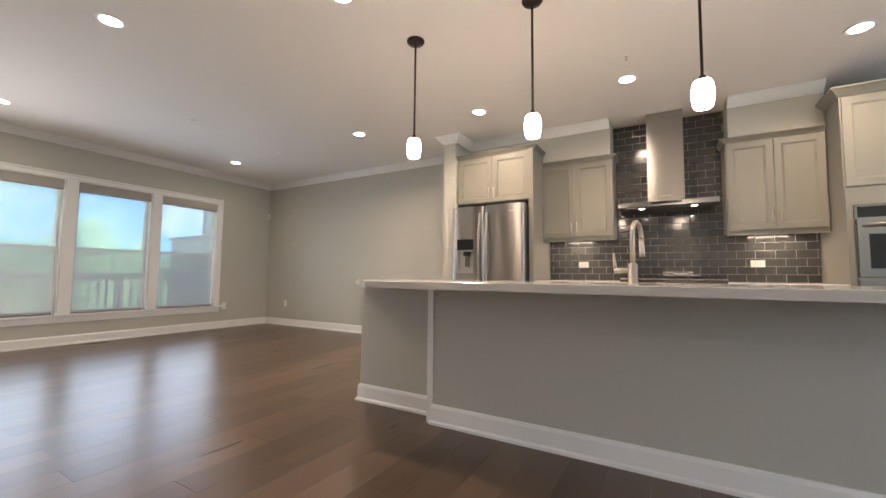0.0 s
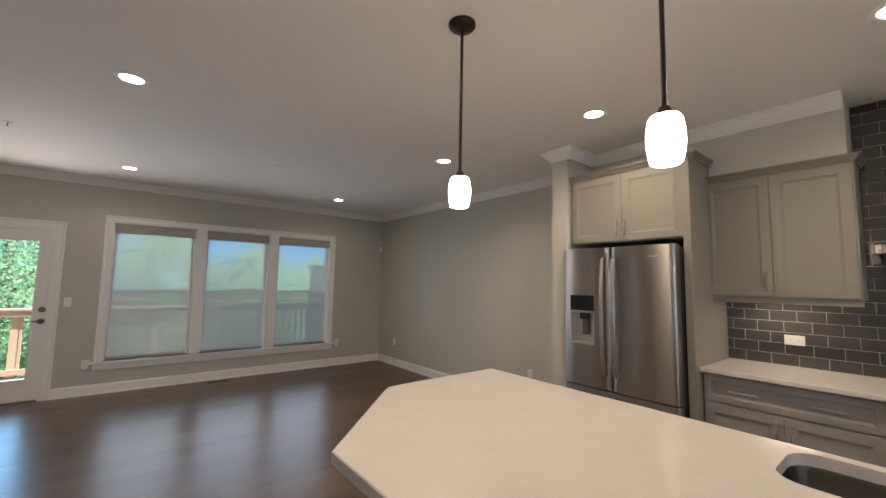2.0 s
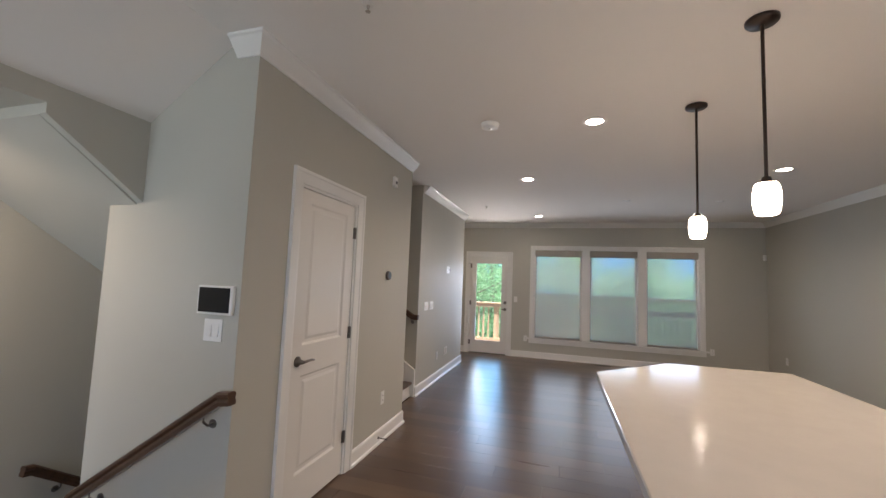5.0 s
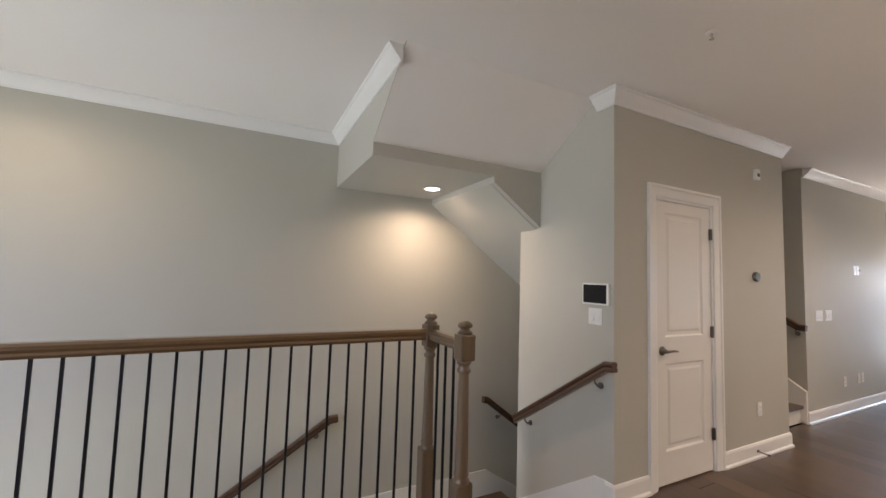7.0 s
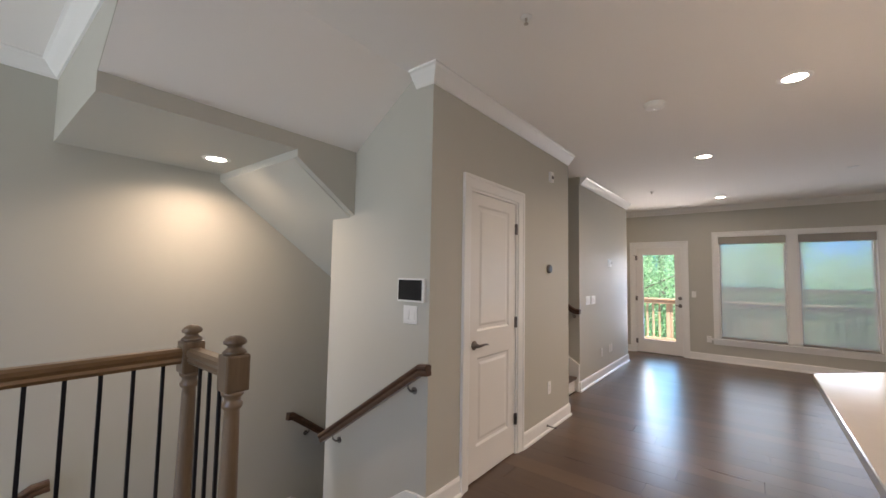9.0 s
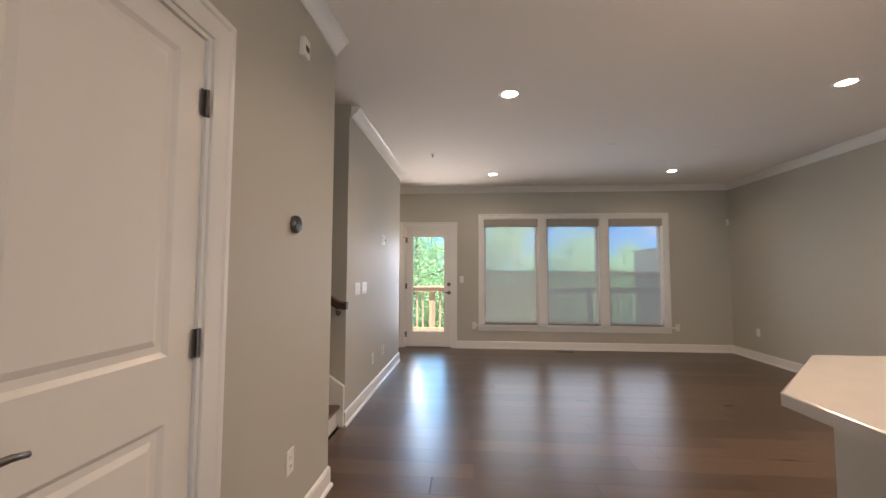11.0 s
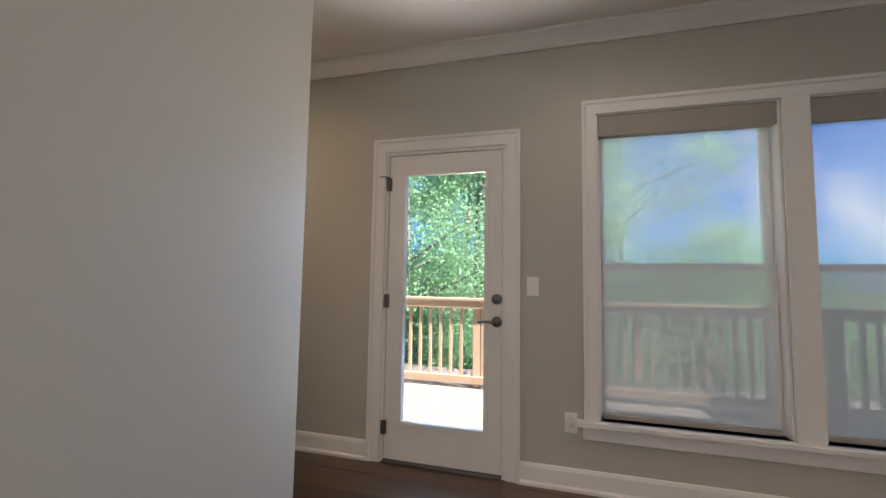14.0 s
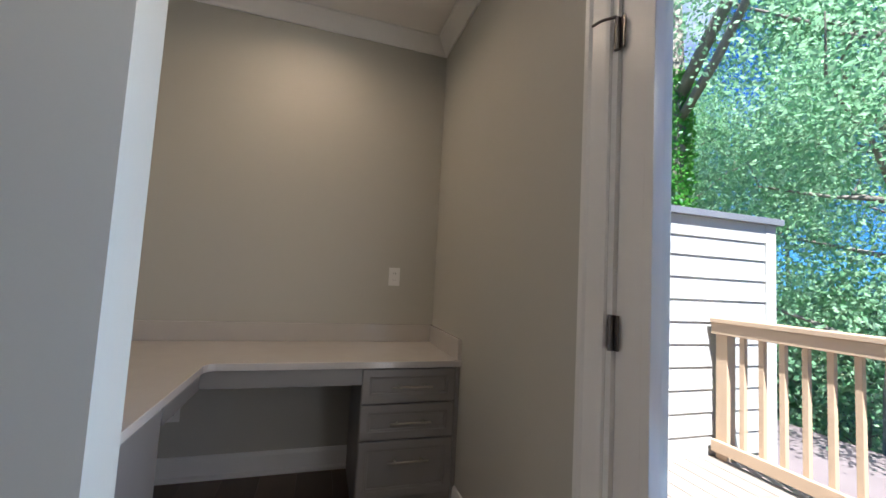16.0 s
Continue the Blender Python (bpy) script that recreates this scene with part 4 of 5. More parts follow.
for a, b in ((fx0, xm - 0.003), (xm + 0.003, fx1)):
    s = 1 if a == fx0 else -1
    d0, d1, dz0, dz1 = a + 0.072, a + 0.292, 0.995, 1.40
    segs = [(a, b, 0.665, 1.79)] if s < 0 else [(a, b, 0.665, dz0), (a, b, dz1, 1.79), (a, d0, dz0, dz1), (d1, b, dz0, dz1)]
    d = part("door", bowed(segs, a, b, fy, 0.020, 0.07), STEEL, fr)
    hx = (b - 0.040) if s > 0 else (a + 0.040)
    part("handle", flat_bar([(hx, fy - 0.002, 0.775), (hx, fy - 0.030, 0.785)] + [(hx, fy - 0.034 - 0.034 * math.sin(math.pi * k / 14), 0.80 + 0.88 * k / 14) for k in range(15)] + [(hx, fy - 0.030, 1.695), (hx, fy - 0.002, 1.705)], 0.015, 0.014, "z"), HANDLE, d, "curved flat steel handle")
    if s > 0:
        dp = part("dispenser", boxes((d0, d1, fy + 0.055, fy + 0.06, dz0, 1.27), (d0, d0 + 0.006, fy - 0.012, fy + 0.055, dz0, 1.27), (d1 - 0.006, d1, fy - 0.012, fy + 0.055, dz0, 1.27), (d0 + 0.006, d1 - 0.006, fy - 0.014, fy + 0.055, dz0, dz0 + 0.012), (d0 + 0.006, d1 - 0.006, fy - 0.010, fy + 0.055, 1.255, 1.27)), HANDLE, d, "recessed water dispenser")
        part("control_strip", boxes((d0 + 0.001, d1 - 0.001, fy - 0.017, fy + 0.05, 1.272, dz1 - 0.001), bevel=0.002), GLOSSB, dp, "black glass control panel")
        part("spout", boxes((d0 + 0.075, d1 - 0.075, fy + 0.005, fy + 0.054, 1.20, 1.254), bevel=0.004), BLACK, dp)
        part("paddle", boxes((d0 + 0.085, d1 - 0.085, fy + 0.030, fy + 0.040, 1.07, 1.20), bevel=0.003), PEWTER, dp)
    else:
        part("badge", boxes((b - 0.20, b - 0.12, fy - 0.019, fy - 0.013, 1.70, 1.712)), HANDLE, d)
fz = part("freezer_drawer", bowed([(fx0, fx1, 0.07, 0.655)], fx0, fx1, fy, 0.024, 0.07), STEEL, fr)
part("handle", flat_bar([(fx0 + 0.06, fy - 0.006, 0.585), (fx0 + 0.075, fy - 0.05, 0.585), (fx0 + 0.25, fy - 0.062, 0.585), (fx1 - 0.25, fy - 0.062, 0.585), (fx1 - 0.075, fy - 0.05, 0.585), (fx1 - 0.06, fy - 0.006, 0.585)], 0.016, 0.014, "x"), HANDLE, fz)
part("toe_grille", boxes((fx0 + 0.01, fx1 - 0.01, fy + 0.06, fy + 0.09, 0.0, 0.065)), BLACK, fr)


def base_cabinet(x0, x1, label):
    c = thing("base_cabinet", label, "cabinet", group="kitchen base cabinets")
    yf = 4.615
    part("body", boxes((x0, x1, yf + 0.021, NY, 0.10, 0.893)), CABD, c)
    part("toe_kick", boxes((x0, x1, yf + 0.09, yf + 0.11, 0.0, 0.10)), CABD, c)
    d = part("drawer_front", shaker(x0 + 0.006, x1 - 0.006, 0.70, 0.882, yf, rail=0.042), CABD, c)
    for q in (0.27, 0.73):
        bar_pull(d, x0 + (x1 - x0) * q, yf, 0.79, 0.16, False)
    xm_ = (x0 + x1) / 2
    for a, b, s in ((x0 + 0.006, xm_ - 0.0015, 1), (xm_ + 0.0015, x1 - 0.006, -1)):
        dd = part("door", shaker(a, b, 0.112, 0.692, yf), CABD, c)
        bar_pull(dd, (b - 0.03) if s > 0 else (a + 0.03), yf, 0.60, 0.13, True)
    return c


base_cabinet(-1.073, -0.205, "grey painted base cabinet with drawer and doors")
base_cabinet(0.695, 1.478, "grey painted base cabinet next to the ovens")
for a, b in ((-1.073, -0.203), (0.693, 1.479)):
    solid("countertop", boxes((a, b, 4.575, NY - 0.002, 0.894, 0.924), bevel=0.003), QUARTZ, "white quartz worktop on the wall cabinets", "countertop", group="wall counters")

# range
rg = thing("gas_range", "stainless steel gas range with five burners and knobs", "range")
rx0, rx1, ry = -0.198, 0.688, 4.56
part("body", boxes((rx0, rx1, ry + 0.03, NY - 0.03, 0.09, 0.905)), STEELH, rg)
part("cooktop", boxes((rx0, rx1, ry + 0.045, NY - 0.03, 0.905, 0.938), bevel=0.004), GLOSSB, rg, "black enamel cooktop")
part("control_panel", prism([(ry - 0.012, 0.775), (ry + 0.03, 0.770), (ry + 0.06, 0.93), (ry + 0.045, 0.948), (ry + 0.012, 0.948)], "x", rx0, rx1, bevel=0.002), STEELD, rg, "dark brushed control panel")
part("top_trim", boxes((rx0, rx1, ry + 0.006, ry + 0.05, 0.944, 0.956), bevel=0.004), NICKEL, rg)
od = part("oven_door", boxes((rx0 + 0.004, rx1 - 0.004, ry, ry + 0.03, 0.16, 0.752), bevel=0.004), STEELD, rg)
part("oven_window", boxes((rx0 + 0.14, rx1 - 0.14, ry - 0.002, ry + 0.001, 0.28, 0.60)), GLOSSB, od)
part("handle", tube([(rx0 + 0.06, ry, 0.70), (rx0 + 0.065, ry - 0.045, 0.70), (rx1 - 0.065, ry - 0.045, 0.70), (rx1 - 0.06, ry, 0.70)], 0.013, 12), HANDLE, od)
part("toe_panel", boxes((rx0 + 0.01, rx1 - 0.01, ry + 0.05, ry + 0.07, 0.0, 0.15)), DARKG, rg)
for i, kx in enumerate((0.09, 0.19, 0.445, 0.70, 0.80)):
    k = turned([(0.0, 0.0), (0.036, 0.0), (0.036, 0.008), (0.030, 0.012), (0.028, 0.038), (0.023, 0.042), (0.0, 0.042)], 20, cap=False)
    box_bm(k, -0.005, 0.005, -0.025, 0.025, 0.041, 0.046)
    k.transform(pose(rx0 + kx, ry + 0.0, 0.855, 80, 0, 0))
    part("knob", k, BLACK, rg, "black control knob")
for i in range(3):
    gx = rx0 + 0.03 + i * 0.282
    g = boxes((gx, gx + 0.262, ry + 0.09, ry + 0.105, 0.955, 0.975), (gx, gx + 0.262, NY - 0.11, NY - 0.095, 0.955, 0.975), (gx, gx + 0.014, ry + 0.105, NY - 0.11, 0.955, 0.975), (gx + 0.248, gx + 0.262, ry + 0.105, NY - 0.11, 0.955, 0.975),
              (gx + 0.124, gx + 0.138, ry + 0.105, NY - 0.11, 0.957, 0.977), (gx + 0.014, gx + 0.124, ry + 0.27, ry + 0.284, 0.957, 0.977), (gx + 0.138, gx + 0.248, ry + 0.27, ry + 0.284, 0.957, 0.977))
    part("grate", g, IRON, rg, "black cast-iron grate")
    for by in (ry + 0.19, ry + 0.40):
        if i == 1 and by > ry + 0.3:
            continue
        part("burner", turned([(0.0, 0.938), (0.048, 0.938), (0.046, 0.948), (0.034, 0.950), (0.034, 0.956), (0.0, 0.957)], 18, (gx + 0.131, by), cap=False), IRON, rg)
pk = thing("manual_packet", "clear plastic packet lying on the range grates", "packet", pose(0.33, 4.83, 0.980, 0, 0, 4))
part("sheet", boxes((-0.16, 0.16, -0.11, 0.11, 0.0, 0.012), bevel=0.004), PACKET, pk)
part("fold", prism([(-0.11, 0.012), (0.09, 0.012), (0.10, 0.05), (0.06, 0.036)], "x", -0.15, 0.12, bevel=0.002), PACKET, pk)

# chimney hood
hd = thing("range_hood", "stainless steel chimney range hood on a tiled wall", "range hood")
hx0, hx1, hy = -0.215, 0.665, 4.70
part("canopy", prism([(hy, 1.690), (NY - 0.012, 1.690), (NY - 0.012, 1.775), (4.925, 1.775), (hy, 1.742)], "x", hx0, hx1, bevel=0.002), STEELH, hd)
part("chimney", boxes((0.055, 0.395, 4.925, NY - 0.012, 1.765, TOP), bevel=0.0015), STEEL, hd)
part("chimney_sleeve", boxes((0.058, 0.392, 4.928, NY - 0.012, 2.34, TOP - 0.001)), STEEL, hd)
part("control_strip", boxes((0.09, 0.36, hy - 0.002, hy + 0.001, 1.712, 1.732)), GLOSSB, hd, "black control strip")
part("filter", boxes((hx0 + 0.05, hx1 - 0.05, hy + 0.06, NY - 0.08, 1.684, 1.690)), DARKG, hd)
part("badge", boxes((0.17, 0.28, 4.9235, 4.9250, 1.822, 1.835)), NICKEL, hd)
for lx in (0.0, 0.47):
    l_ = part("lamp_lens", turned([(0.0, 1.6815), (0.024, 1.682), (0.028, 1.684)], 18, (lx, hy + 0.10), cap=False), LED, hd, "glowing warm lens")

# double wall oven in a tall cabinet
ot = thing("oven_cabinet", "tall taupe cabinet holding the wall ovens", "cabinet")
ox0, ox1, oy = 1.48, 2.28, 4.55
part("body", boxes((ox0, ox1, oy + 0.021, NY, 0.0, 2.47)), CAB, ot)
part("face_frame", boxes((ox0, ox0 + 0.04, oy + 0.001, oy + 0.021, 0.1, 1.70), (ox1 - 0.04, ox1, oy + 0.001, oy + 0.021, 0.1, 1.70), (ox0 + 0.04, ox1 - 0.04, oy + 0.001, oy + 0.021, 1.56, 1.70)), CAB, ot)
for a, b, s in ((ox0 + 0.01, 1.878, 1), (1.882, ox1 - 0.01, -1)):
    d = part("door", shaker(a, b, 1.712, 2.45, oy), CAB, ot)
    bar_pull(d, (b - 0.03) if s > 0 else (a + 0.03), oy, 1.83, 0.13, True)
part("drawer_front", shaker(ox0 + 0.01, ox1 - 0.01, 0.11, 0.42, oy), CAB, ot)
part("crown_strip", sweep([(0, 0), (0.008, 0), (0.014, 0.012), (0.05, 0.05), (0.060, 0.056), (0.060, 0.07), (0, 0.07)], [(ox0, NY, 2.467), (ox0, oy + 0.02, 2.467), (ox1, oy + 0.02, 2.467)]), CAB, ot)
ov = thing("double_wall_oven", "stainless double wall oven with black glass doors", "wall oven")
part("body", boxes((ox0 + 0.042, ox1 - 0.042, oy - 0.012, oy + 0.018, 0.45, 1.555), bevel=0.002), STEELH, ov)
part("control_panel", boxes((ox0 + 0.06, ox1 - 0.06, oy - 0.016, oy - 0.011, 1.455, 1.54)), GLOSSB, ov)
for z0, z1 in ((0.98, 1.44), (0.47, 0.95)):
    d = part("oven_door", boxes((ox0 + 0.046, ox1 - 0.046, oy - 0.04, oy - 0.013, z0, z1), bevel=0.004), STEELH, ov)
    part("oven_window", boxes((ox0 + 0.11, ox1 - 0.11, oy - 0.043, oy - 0.0395, z0 + 0.07, z1 - 0.12)), GLOSSB, d)
    part("handle", tube([(ox0 + 0.09, oy - 0.04, z1 - 0.05), (ox0 + 0.095, oy - 0.09, z1 - 0.05), (ox1 - 0.095, oy - 0.09, z1 - 0.05), (ox1 - 0.09, oy - 0.04, z1 - 0.05)], 0.012, 12), NICKEL, d)

# under-cabinet lamps
for x0_, x1_ in ((-0.86, -0.56), (0.95, 1.28)):
    uc = thing("under_cabinet_light", "slim glowing lamp under a wall cabinet", "cabinet light", group="under-cabinet lights")
    part("housing", boxes((x0_, x1_, 5.02, 5.10, 1.398, 1.4145), bevel=0.002), PLATE, uc)
    part("lens", boxes((x0_ + 0.01, x1_ - 0.01, 5.045, 5.075, 1.394, 1.3975)), STRIP, uc, "glowing warm strip")
    area_lamp("under_cabinet_lamp", pose((x0_ + x1_) / 2, 5.06, 1.39), x1_ - x0_, 0.05, 0.27, WARM)

for ox in (-0.666, 1.003):
    p = plate(pose(ox, NY - 0.018, 1.113, 0, 90, 180), 1, outlet=True, label="white wall outlet laid level on dark tiles")

# ---- island ----
isl = thing("kitchen_island", "greige painted kitchen island with white baseboards", "kitchen island")
IX1 = 1.72
part("knee_wall", boxes((-1.125, IX1 - 0.06, 2.46, 2.58, 0, 0.885)), PAINT, isl)
part("end_block", boxes((-1.855, -0.40, 2.581, 3.25, 0, 0.885)), PAINT, isl)
part("end_block", boxes((0.46, IX1 - 0.03, 2.581, 3.25, 0, 0.885)), PAINT, isl)
part("sink_base_back", boxes((-0.399, 0.459, 2.581, 2.90, 0, 0.885)), PAINT, isl)
part("sink_base", boxes((-0.399, 0.459, 2.901, 3.25, 0, 0.60)), CABD, isl)
part("sink_base_front", boxes((-0.399, 0.459, 3.258, 3.275, 0.10, 0.885)), CABD, isl)
part("corner_post", boxes((-1.165, -1.1255, 2.452, 2.5795, 0, 0.885), bevel=0.002), TRIM, isl, "white painted corner post")
part("baseboard", sweep(BASE, [(IX1 - 0.06, 2.46, 0), (-1.125, 2.46, 0), (-1.165, 2.50, 0), (-1.165, 2.581, 0), (-1.855, 2.581, 0), (-1.855, 3.25, 0)][::-1]), TRIM, isl, "white painted baseboard")

top_out = [(-1.87, 3.30), (-1.862, 2.512), (-1.284, 1.955), (IX1, 1.955), (IX1, 3.30)]
SX0, SX1, SY0, SY1, SR = -0.36, 0.42, 2.93, 3.245, 0.085


def round_rect(x0, x1, y0, y1, r, n=6):
    pts = []
    for cx, cy, a0 in ((x1 - r, y1 - r, 0), (x0 + r, y1 - r, 90), (x0 + r, y0 + r, 180), (x1 - r, y0 + r, 270)):
        pts += [(cx + r * math.cos(radians(a0 + 90 * k / n)), cy + r * math.sin(radians(a0 + 90 * k / n))) for k in range(n + 1)]
    return pts


def slab_with_hole(outer_pts, hole, z0, z1, lip=0.004):
    bm = bmesh.new()

    def loop(pts, z):
        vs = [bm.verts.new((x, y, z)) for x, y in pts]
        return vs, [bm.edges.new((vs[i], vs[(i + 1) % len(vs)])) for i in range(len(vs))]
    cx = sum(p[0] for p in outer_pts) / len(outer_pts)
    cy = sum(p[1] for p in outer_pts) / len(outer_pts)
    small = [(x + (cx - x) * lip / max(0.3, abs(cx - x)), y + (cy - y) * lip / max(0.3, abs(cy - y))) for x, y in outer_pts]
    rings = []
    for z, o in ((z1, small), (z0, outer_pts)):
        ov_, oe = loop(o, z)
        hv, he = loop(hole, z)
        bmesh.ops.triangle_fill(bm, use_beauty=True, edges=oe + he)
        rings.append((ov_, hv))
    mid = [bm.verts.new((x, y, z1 - lip)) for x, y in outer_pts]
    n = len(outer_pts)
    for i in range(n):
        j = (i + 1) % n
        bm.faces.new((rings[0][0][i], rings[0][0][j], mid[j], mid[i]))
        bm.faces.new((mid[i], mid[j], rings[1][0][j], rings[1][0][i]))
    n = len(hole)
    for i in range(n):
        j = (i + 1) % n
        bm.faces.new((rings[0][1][j], rings[0][1][i], rings[1][1][i], rings[1][1][j]))
    bmesh.ops.recalc_face_normals(bm, faces=bm.faces)
    return bm


hole = round_rect(SX0, SX1, SY0, SY1, SR)
solid("island_countertop", slab_with_hole(top_out, hole, 0.886, 0.926), QUARTZ, "white quartz island top with a clipped corner", "countertop")

sk = thing("kitchen_sink", "undermount stainless steel double-bowl sink", "sink")
for x0_, x1_ in ((SX0 - 0.008, 0.02), (0.035, SX1 + 0.008)):
    bm = bmesh.new()
    levels = ((0.0, 0.8855), (0.004, 0.86), (0.012, 0.72), (0.03, 0.70), (0.12, 0.695))
    prev = None
    for i, z in levels:
        cur = [bm.verts.new((x, y, z)) for x, y in round_rect(x0_ + i, x1_ - i, SY0 - 0.008 + i, SY1 + 0.008 - i, max(0.02, SR - i))]
        if prev:
            for k in range(len(cur)):
                f = bm.faces.new((prev[k], prev[(k + 1) % len(cur)], cur[(k + 1) % len(cur)], cur[k]))
                f.smooth = True
        prev = cur
    bm.faces.new(prev)
    part("bowl", bm, STEELH, sk)
    part("drain", turned([(0.0, 0.697), (0.04, 0.697), (0.044, 0.700)], 20, ((x0_ + x1_) / 2, 3.09), cap=False), PEWTER, sk)

fa = thing("kitchen_faucet", "tall satin nickel gooseneck faucet on the island", "faucet", pose(0.045, 2.862, 0.926))
part("body", turned([(0.0, 0.0), (0.031, 0.0), (0.031, 0.004), (0.028, 0.008), (0.027, 0.11), (0.020, 0.12), (0.0, 0.121)], 24, cap=False), NICKEL, fa)
arc = [(0, 0, 0.11), (0, 0, 0.28)] + [(0.02 * (1 - math.cos(a)), 0.085 * (1 - math.cos(a)), 0.28 + 0.10 * math.sin(a)) for a in [math.pi * k / 12 for k in range(1, 13)]]
part("spout", tube(arc, 0.0145, 16), NICKEL, fa)
part("spray_head", tube([(0.04, 0.17, 0.285), (0.043, 0.172, 0.20), (0.044, 0.173, 0.165)], 0.018, 16, [0.015, 0.017, 0.018]), NICKEL, fa)
ar = part("handle_arm", tube([(-0.02, 0, 0.075), (-0.09, 0.002, 0.075), (-0.105, 0.002, 0.075)], 0.016, 14), NICKEL, fa)
part("handle_lever", tube([(-0.098, 0.002, 0.085), (-0.102, 0.002, 0.12), (-0.108, 0.0, 0.185)], 0.008, 12, [0.012, 0.010, 0.007]), NICKEL, ar)

# pendants
for x in (-1.39, -0.485, 0.41):
    pn = thing("pendant_light", "bronze pendant with a lit opal glass shade", "pendant light", pose(x, 2.585, TOP), group="pendants over the island")
    part("canopy", turned([(0.0, -0.0005), (0.066, -0.0005), (0.066, -0.012), (0.060, -0.020), (0.014, -0.024), (0.0, -0.026)], 28, cap=False), BRONZE, pn)
    part("stem", tube([(0, 0, -0.02), (0, 0, -0.05), (0, 0, -0.74), (0, 0, -0.76)], 0.0075, 10), BRONZE, pn)
    part("socket_cap", turned([(0.0, -0.735), (0.016, -0.738), (0.020, -0.752), (0.034, -0.760), (0.034, -0.770), (0.0, -0.770)], 20, cap=False), BRONZE, pn)
    part("shade", turned([(0.030, -0.764), (0.040, -0.767), (0.046, -0.779), (0.052, -0.815), (0.052, -0.85), (0.047, -0.885), (0.042, -0.904), (0.036, -0.908), (0.0, -0.906)], 28, cap=False), OPAL, pn, "glowing opal glass shade")

# ---- backsplash tiles, last of the kitchen ----
TW, TH, GAP = 0.1515, 0.0755, 0.0042
bsp = setting("backsplash", boxes((-1.074, 1.479, NY - 0.0143, NY - 0.0005, 0.924, 1.412), (-0.308, 0.768, NY - 0.0143, NY - 0.0005, 1.412, TOP)), GROUT, "charcoal glazed subway tiles with pale grout", "backsplash")
tile_meshes = {}


def tile_mesh(wd, ht):
    key = (round(wd, 4), round(ht, 4))
    if key not in tile_meshes:
        bm = bmesh.new()
        e = 0.0022
        lo = [bm.verts.new(p) for p in ((0, 0, 0), (wd, 0, 0), (wd, 0, ht), (0, 0, ht))]
        m1 = [bm.verts.new(p) for p in ((0, -0.0065, 0), (wd, -0.0065, 0), (wd, -0.0065, ht), (0, -0.0065, ht))]
        hi = [bm.verts.new(p) for p in ((e, -0.0085, e), (wd - e, -0.0085, e), (wd - e, -0.0085, ht - e), (e, -0.0085, ht - e))]
        for r0, r1 in ((lo, m1), (m1, hi)):
            for k in range(4):
                bm.faces.new((r0[k], r0[(k + 1) % 4], r1[(k + 1) % 4], r1[k]))
        bm.faces.new(hi)
        bmesh.ops.recalc_face_normals(bm, faces=bm.faces)
        tile_meshes[key] = mesh_of("tile", bm, TILE)
    return tile_meshes[key]


row, z = 0, 0.928
while z < TOP - 0.02:
    x_lo, x_hi = (-1.072, 1.477) if z + TH < 1.44 else (-0.306, 0.766)
    ht = min(TH, TOP - 0.002 - z)
    x = -1.072 - (TW / 2 + 0.04 if row % 2 else 0.04)
    while x < x_hi:
        a, b = max(x, x_lo), min(x + TW, x_hi)
        if b - a > 0.012:
            t_ = new("tile", tile_mesh(b - a, ht))
            t_.parent = bsp
            t_.location = (a, NY - 0.008, z)
            t_.rotation_euler = (radians(random.uniform(-0.25, 0.25)), 0, radians(random.uniform(-0.25, 0.25)))
        x += TW + GAP
    z += TH + GAP
    row += 1

# ---- stairs ----
RISE, RUN = 0.185, 0.25
LAND = -5 * RISE


def flight(name, label, x0, x1, y_first, n, z_first, step, nose=0.02):
    """Straight steps going to -y from y_first; step is the rise of each (negative goes down)."""
    st = thing(name, label, "staircase")
    for k in range(n):
        z = z_first + (k + 1) * step
        y1 = y_first - k * RUN
        tr_ = part("tread", boxes((x0, x1, y1 - RUN, y1 + nose, z - 0.03, z), bevel=0.006), OAK, st)
        lo, hi = (z - RISE, z - 0.03) if step > 0 else (z, z - step - 0.03)
        ry_ = y1 - 0.012 if step > 0 else y1 + 0.012
        part("riser", boxes((x0, x1, min(ry_, ry_ - 0.018), max(ry_, ry_ - 0.018), lo, hi)), TRIM, st)
    return st


dn = flight("down_stairs", "dark oak treads and white risers going down", PX + 0.001, SHX - 0.05, 0.13, 4, 0.0, -RISE)
part("top_nosing", boxes((PX + 0.001, SHX - 0.05, 0.13, 0.2, -0.013, 0.001), bevel=0.004), OAK, dn)
part("top_riser", boxes((PX + 0.001, SHX - 0.05, 0.13, 0.148, -RISE, -0.014)), TRIM, dn)
part("landing", boxes((-0.55, 1.30, SY + 0.001, -0.87, LAND - 0.20, LAND)), OAK, dn)
part("side_skirt", prism([(0.10, 0.127), (0.0, 0.116), (-0.84, -0.46), (-0.84, -0.85), (0.10, -0.20)], "x", PX + 0.0005, PX + 0.016), TRIM, dn, "white painted skirt board")
part("landing_base", prism([(1.30, -0.66), (-0.356, -0.66), (-1.8, -1.60), (-1.8, -1.90), (-0.42, LAND), (1.30, LAND)], "y", SY + 0.0005, SY + 0.016), TRIM, dn, "white painted skirt board")
